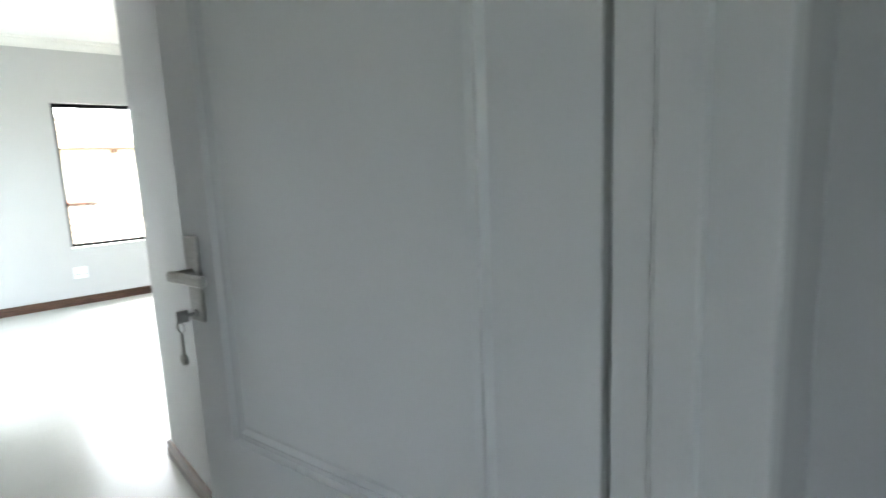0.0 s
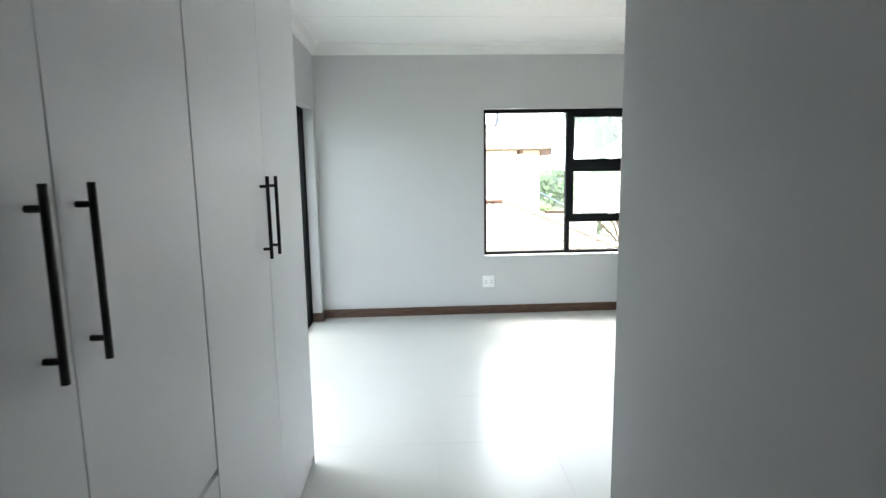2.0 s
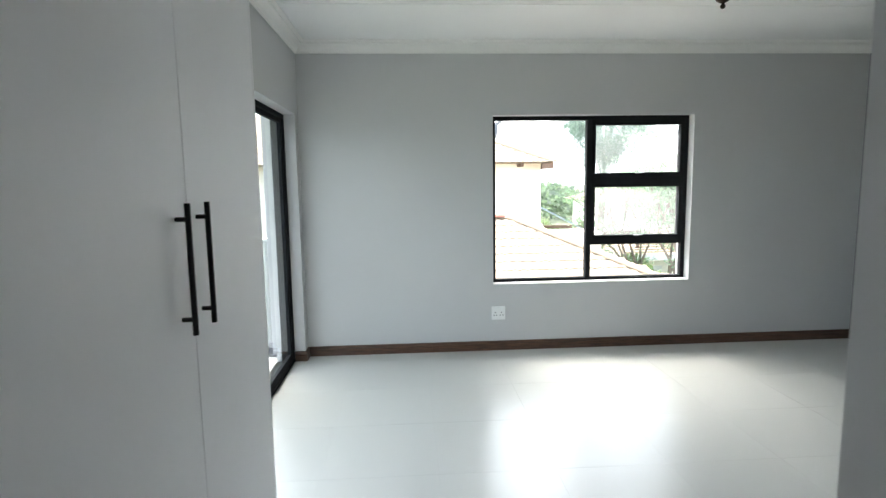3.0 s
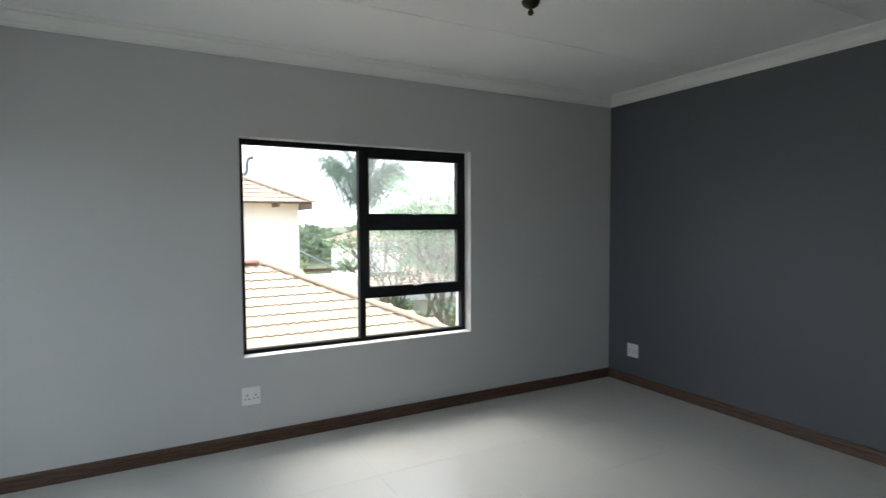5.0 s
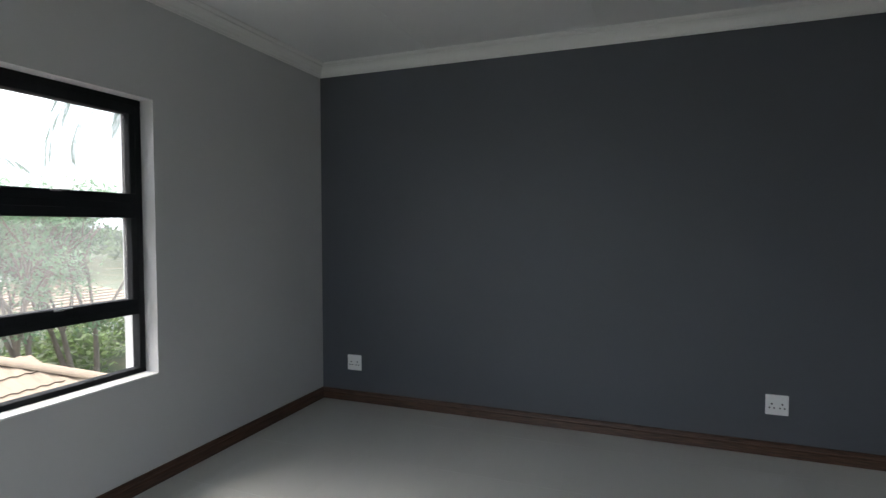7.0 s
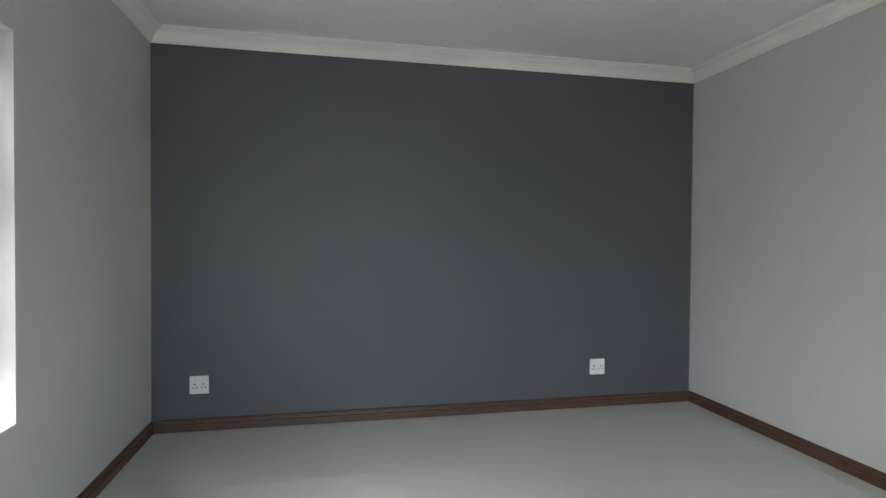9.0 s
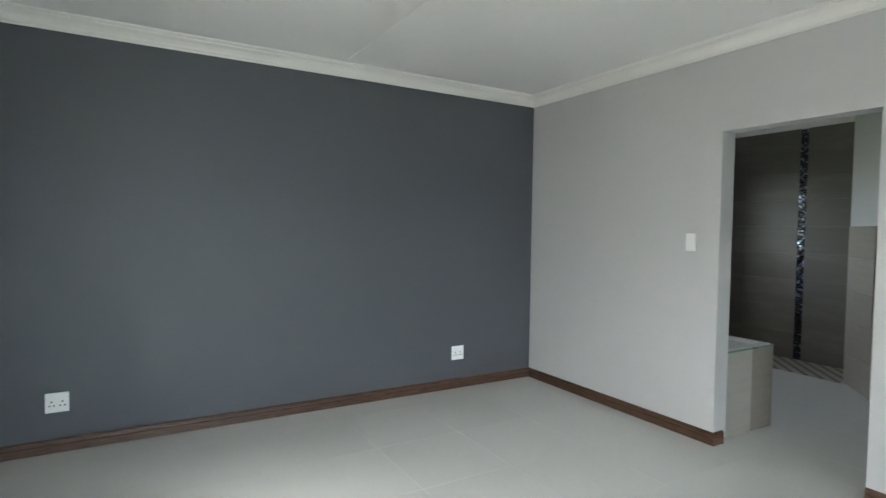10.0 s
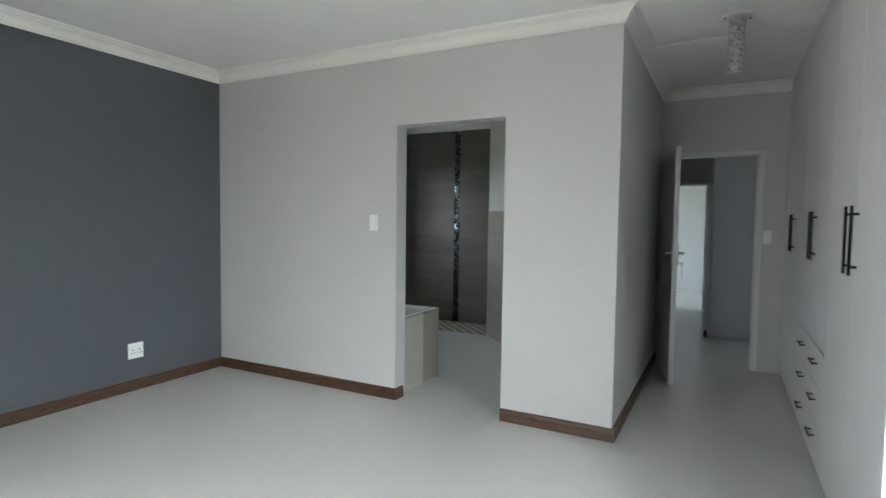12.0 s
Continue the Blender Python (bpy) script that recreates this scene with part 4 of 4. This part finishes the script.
# planting
def leaf_quad(verts, faces, c, d, n, length, width):
    s = d.cross(n).normalized() * width / 2
    i = len(verts)
    verts.extend([c - s * 0.3, c + d * length * 0.5 - s, c + d * length, c + d * length * 0.5 + s])
    faces.append((i, i + 1, i + 2, i + 3))


def mesh_from(name, verts, faces, material, smooth=False):
    me = bpy.data.meshes.new(name)
    me.from_pydata([tuple(v) for v in verts], [], faces)
    me.materials.append(material)
    return me


def palm(x, y, top, crown, fronds, length, seed, lean=0.25, up=(0.25, 1.25), bend=1.0, droop=(0.15, 0.9), blade=0.026):
    r = random.Random(seed)
    tree = thing("palm_tree", "tall feather palm with drooping grey-green fronds", "palm tree", at=(x, y, GZ))
    bm = bmesh.new()
    h = top - GZ
    prev = None
    for k in range(11):
        t = k / 10
        ring = [bm.verts.new((lean * t * t + (0.17 - 0.05 * t) * math.cos(a), (0.17 - 0.05 * t) * math.sin(a), h * t)) for a in [2 * math.pi * j / 10 for j in range(10)]]
        if prev:
            for j in range(10):
                bm.faces.new([prev[j], prev[(j + 1) % 10], ring[(j + 1) % 10], ring[j]])
        prev = ring
    part("trunk", bm, M_PALMTRUNK, tree, "ringed grey trunk", smooth=True)
    verts, faces = [], []
    o = Vector((lean, 0, h))
    for f in range(fronds):
        az = 2 * math.pi * f / fronds + r.uniform(-0.25, 0.25)
        rise = r.uniform(*up)
        out = Vector((math.cos(az), math.sin(az), 0))
        ln = length * r.uniform(0.85, 1.1)
        pts = []
        pos, ang = o.copy(), rise
        for k in range(25):
            pts.append(pos.copy())
            pos += (out * math.cos(ang) + Vector((0, 0, 1)) * math.sin(ang)) * ln / 24
            ang -= bend * (0.018 + 0.062 * k / 24) * r.uniform(0.9, 1.15)
        side = Vector((-out.y, out.x, 0))
        for k in range(24):
            a, b = pts[k], pts[k + 1]
            d = (b - a).normalized()
            wv = side * (0.022 * (1 - k / 26))
            i = len(verts)
            verts.extend([a - wv, a + wv, b + wv, b - wv])
            faces.append((i, i + 1, i + 2, i + 3))
            if k > 5:
                for sgn in (-1, 1):
                    for j in range(6):
                        c = a.lerp(b, (j + r.random()) / 6)
                        way = (side * sgn * r.uniform(0.6, 1.0) + d * r.uniform(0.25, 0.75) + Vector((0, 0, -r.uniform(*droop)))).normalized()
                        leaf_quad(verts, faces, c, way, d, crown * r.uniform(0.7, 1.1) * (1 - 0.55 * abs(k - 13) / 13), blade)
    ob = new("crown", mesh_from("crown", verts, faces, M_PALM))
    ob.parent = tree
    tagged(ob, "drooping feathery fronds")
    return tree


palm(6.25, 18.5, 1.15, 0.95, 28, 5.2, 5, lean=0.15, up=(1.0, 1.56), bend=1.45, droop=(0.6, 2.0), blade=0.021)
palm(9.7, 12.2, 4.95, 0.95, 34, 3.7, 8, lean=0.1, up=(-0.1, 0.9), bend=1.5, droop=(0.9, 2.2), blade=0.011)


def feather_tree(x, y, height, spread, seed, leaves, first=0.3):
    r = random.Random(seed)
    tree = thing("feathery_tree", "slender many-stemmed tree with fine feathery leaves", "tree", at=(x, y, GZ))
    bm = bmesh.new()
    tips = []

    def limb(a, d, ln, rad, level):
        b = a + d * ln
        mid = a.lerp(b, 0.5) + Vector((r.uniform(-1, 1), r.uniform(-1, 1), 0)) * ln * 0.06
        bm_tube(bm, a, mid, rad, rad * 0.82, 7, False)
        bm_tube(bm, mid, b, rad * 0.82, rad * 0.62, 7, False)
        if level >= 1:
            tips.append((b, level))
            tips.append((mid, level))
        if level < 4:
            for _ in range(r.choice((2, 3, 3))):
                nd = (d + Vector((r.uniform(-1, 1), r.uniform(-1, 1), r.uniform(-0.25, 0.55))) * (0.55 + 0.1 * level)).normalized()
                limb(b, nd, ln * r.uniform(0.62, 0.85), rad * 0.58, level + 1)

    for _ in range(3):
        d = Vector((r.uniform(-0.35, 0.35), r.uniform(-0.35, 0.35), 1)).normalized()
        limb(Vector((r.uniform(-0.1, 0.1), r.uniform(-0.1, 0.1), 0)), d, height * first, 0.085, 0)
    for b, level in [q for q in tips if q[1] == 2][:22]:
        a = r.uniform(0, 6.283)
        reach, fall = r.uniform(0.3, 0.8), r.uniform(0.4, 1.4)
        mid = b + Vector((reach * 0.6 * math.cos(a), reach * 0.6 * math.sin(a), -0.25 * fall))
        end = b + Vector((reach * math.cos(a), reach * math.sin(a), -fall))
        bm_tube(bm, b, mid, 0.012, 0.009, 5, False)
        bm_tube(bm, mid, end, 0.009, 0.005, 5, False)
        tips.extend([(mid, 4), (end, 4), (mid.lerp(end, 0.5), 4), (end, 4)])
    part("trunk", bm, M_BARK, tree, "thin grey-brown stems and branches")
    verts, faces = [], []
    clumps = r.sample(tips, min(len(tips), 85))
    for i in range(leaves):
        b, level = r.choice(clumps)
        c = b + Vector((r.gauss(0, 1), r.gauss(0, 1), r.gauss(0, 0.5))) * spread
        d = Vector((r.uniform(-1, 1), r.uniform(-1, 1), r.uniform(-0.7, 0.5))).normalized()
        n = Vector((r.uniform(-0.5, 0.5), r.uniform(-0.5, 0.5), 1)).normalized()
        leaf_quad(verts, faces, c, d, n, r.uniform(0.08, 0.17), r.uniform(0.028, 0.06))
    ob = new("crown", mesh_from("crown", verts, faces, M_LEAF))
    ob.parent = tree
    tagged(ob, "loose pale green feathery foliage")
    return tree


feather_tree(7.2, 13.8, 6.2, 0.21, 11, 11000)
feather_tree(7.1, 16.2, 5.3, 0.20, 57, 7000)
feather_tree(9.0, 14.6, 6.4, 0.22, 21, 11000)
feather_tree(12.4, 13.4, 6.0, 0.23, 31, 10000)
feather_tree(17.5, 14.2, 6.2, 0.34, 41, 12000)

# shrubs below and the belt of far trees
r = random.Random(4)
verts, faces = [], []
for i in range(130):
    x, y = r.uniform(-30, 95), r.uniform(46, 80)
    hgt = r.uniform(2.9, 4.1)
    for _ in range(220):
        a, e = r.uniform(0, 6.283), r.uniform(-0.3, 1.5)
        rad = r.uniform(0.75, 1.05)
        c = Vector((x + 2.6 * rad * math.cos(a) * math.cos(e), y + 2.6 * rad * math.sin(a) * math.cos(e), GZ + hgt * 0.55 + hgt * 0.5 * rad * math.sin(e)))
        d = Vector((r.uniform(-1, 1), r.uniform(-1, 1), r.uniform(-0.5, 0.8))).normalized()
        leaf_quad(verts, faces, c, d, Vector((r.uniform(-1, 1), -1, r.uniform(-0.3, 1))).normalized(), r.uniform(0.4, 0.9), r.uniform(0.25, 0.55))
tagged(new("far_trees", mesh_from("far_trees", verts, faces, M_FARLEAF)), "belt of green trees in the distance", "trees", kind="stuff")
verts, faces = [], []
for x, y, hgt, wide in ((5.0, 30.0, 2.5, 1.6), (7.0, 31.0, 2.3, 1.5), (8.2, 18.0, 1.1, 1.2), (10.5, 17.5, 1.3, 1.3), (6.9, 17.2, 1.9, 0.9), (12.4, 19.0, 1.5, 1.4), (14.5, 15.5, 1.5, 1.5), (19.0, 15.0, 1.8, 1.8)):
    for _ in range(1100):
        a, e = r.uniform(0, 6.283), r.uniform(-0.6, 1.5)
        rad = r.uniform(0.6, 1.08)
        c = Vector((x + wide * rad * math.cos(a) * math.cos(e), y + wide * rad * math.sin(a) * math.cos(e), GZ + hgt * 0.5 + hgt * 0.5 * rad * math.sin(e)))
        d = Vector((r.uniform(-1, 1), r.uniform(-1, 1), r.uniform(-0.4, 0.9))).normalized()
        leaf_quad(verts, faces, c, d, Vector((r.uniform(-1, 1), r.uniform(-1, 1), 1)).normalized(), r.uniform(0.15, 0.32), r.uniform(0.07, 0.14))
tagged(new("shrubs", mesh_from("shrubs", verts, faces, M_SHRUB)), "green garden shrubs among the houses", "shrubs", kind="stuff")

# floor and its tiles
bm = bmesh.new()
bm_box(bm, -2.34, E + 0.1, -8.74, N, -0.28, -0.0007)
bm_box(bm, W - OUT, W, 1.270, N, -0.28, -0.0007)
floor = structure("floor", bm, M_GROUT, "ivory porcelain tile floor with fine grout joints", "floor")
PX, PY, GX, GY, JOINT = 0.62, 0.615, 0.168, 1.385, 0.0010
TILES = {}


def floor_tile(x0, x1, y0, y1):
    w, d = round(x1 - x0, 3), round(y1 - y0, 3)
    if w < 0.012 or d < 0.012:
        return
    if (w, d) not in TILES:
        bm = bmesh.new()
        bm_box(bm, -w / 2, w / 2, -d / 2, d / 2, -0.009, 0.0, 0.0003)
        TILES[w, d] = mesh_of("tile", bm, M_TILE)
    ob = new("tile", TILES[w, d])
    ob.parent = floor
    ob.location = ((x0 + x1) / 2, (y0 + y1) / 2, 0)


def lay(rx0, rx1, ry0, ry1):
    for i in range(math.floor((rx0 - GX) / PX), math.ceil((rx1 - GX) / PX)):
        for k in range(math.floor((ry0 - GY) / PY), math.ceil((ry1 - GY) / PY)):
            x0, x1 = max(rx0, GX + i * PX + JOINT / 2), min(rx1, GX + (i + 1) * PX - JOINT / 2)
            y0, y1 = max(ry0, GY + k * PY + JOINT / 2), min(ry1, GY + (k + 1) * PY - JOINT / 2)
            if x1 > x0 and y1 > y0:
                floor_tile(x0, x1, y0, y1)


lay(W - 0.08, E, 0.0, N)
lay(FRONT - 0.03, 0.0, YS - 0.14, 0.0)
lay(0.756, 1.629, -0.14, 0.0)
lay(0.14, E, -2.50, -0.14)
lay(-2.2, 0.14, -3.85, YS - 0.14)
lay(-0.40, 0.75, -6.34, -3.85)
lay(-1.6, 2.1, -8.6, -6.34)

# bathroom wall tiles
bath_wall = bpy.data.objects["wall_bath_south"]
WT = {}


def wall_tile(parent, w, h, material, m):
    key = (round(w, 3), round(h, 3), material.name)
    if key not in WT:
        bm = bmesh.new()
        bm_box(bm, -w / 2, w / 2, 0.0, 0.009, -h / 2, h / 2, 0.0012)
        WT[key] = mesh_of("tile", bm, material)
    ob = new("tile", WT[key])
    ob.parent = parent
    ob.matrix_world = m


SX0, SX1 = 2.625, 2.700
for k in range(9):
    z = 0.15 + k * 0.302
    for x0, x1 in ((1.962, 2.020), (2.023, 2.622), (2.703, 3.302), (3.305, 3.555)):
        z0, z1 = z - 0.1506, min(z + 0.1506, 2.606)
        wall_tile(bath_wall, x1 - x0, z1 - z0, M_TAUPE, pose((x0 + x1) / 2, -3.159, (z0 + z1) / 2))
bm = bmesh.new()
for row in range(140):
    for col in range(4):
        x, z = SX0 + 0.0094 + col * 0.01875, 0.012 + row * 0.0188
        if z < 2.60:
            tilt = pose(x, -3.155, z, rng.gauss(0, 5), 0, rng.gauss(0, 5))
            bm_box(bm, -0.0086, 0.0086, -0.004, 0.006, -0.0084, 0.0084, 0.0, tilt)
tagged(part("mosaic_strip", bm, M_MOSAIC, bath_wall, "upright strip of black and silver glass mosaic"), kind="stuff")
wing = bpy.data.objects["wall_bath_wing"]
dg = Vector((0.39, -0.46, 0))
ang = math.degrees(math.atan2(dg.y, dg.x)) + 180
for k in range(5):
    c = Vector((1.765, -2.37, 0.15 + k * 0.302))
    wall_tile(wing, 0.598, 0.299, M_BEIGE, pose(c.x, c.y, c.z, 0, 0, ang + 180))
    wall_tile(wing, 0.598, 0.299, M_TAUPE, pose(1.268, -2.139, 0.15 + k * 0.302))
bath_tiles = [o for o in bath.children if o.name.startswith("surround")][0]
for u, wdt in ((-0.17, 0.335), (-0.475, 0.268)):
    wall_tile(bath_tiles, wdt, BZ - 0.004, M_PALETILE if u > -0.3 else M_BEIGE, pose(BX + 0.011, -0.142 + u, (BZ - 0.004) / 2, 0, 0, 90))

# shower floor of slanting light and dark mosaic
bm = bmesh.new()
for i in range(33):
    for k in range(13):
        x, y = 1.99 + i * 0.048, -3.125 + k * 0.048
        if x < E - 0.03:
            vs = bm_box(bm, x - 0.0228, x + 0.0228, y - 0.0228, y + 0.0228, -0.004, 0.002)
            if (i + k) % 3 == 0:
                for f in {f for q in vs for f in q.link_faces}:
                    f.material_index = 1
shower = structure("shower_floor", bm, [M_PEBLIGHT, M_PEBDARK], "shower floor of slanting light and dark mosaic", "floor")
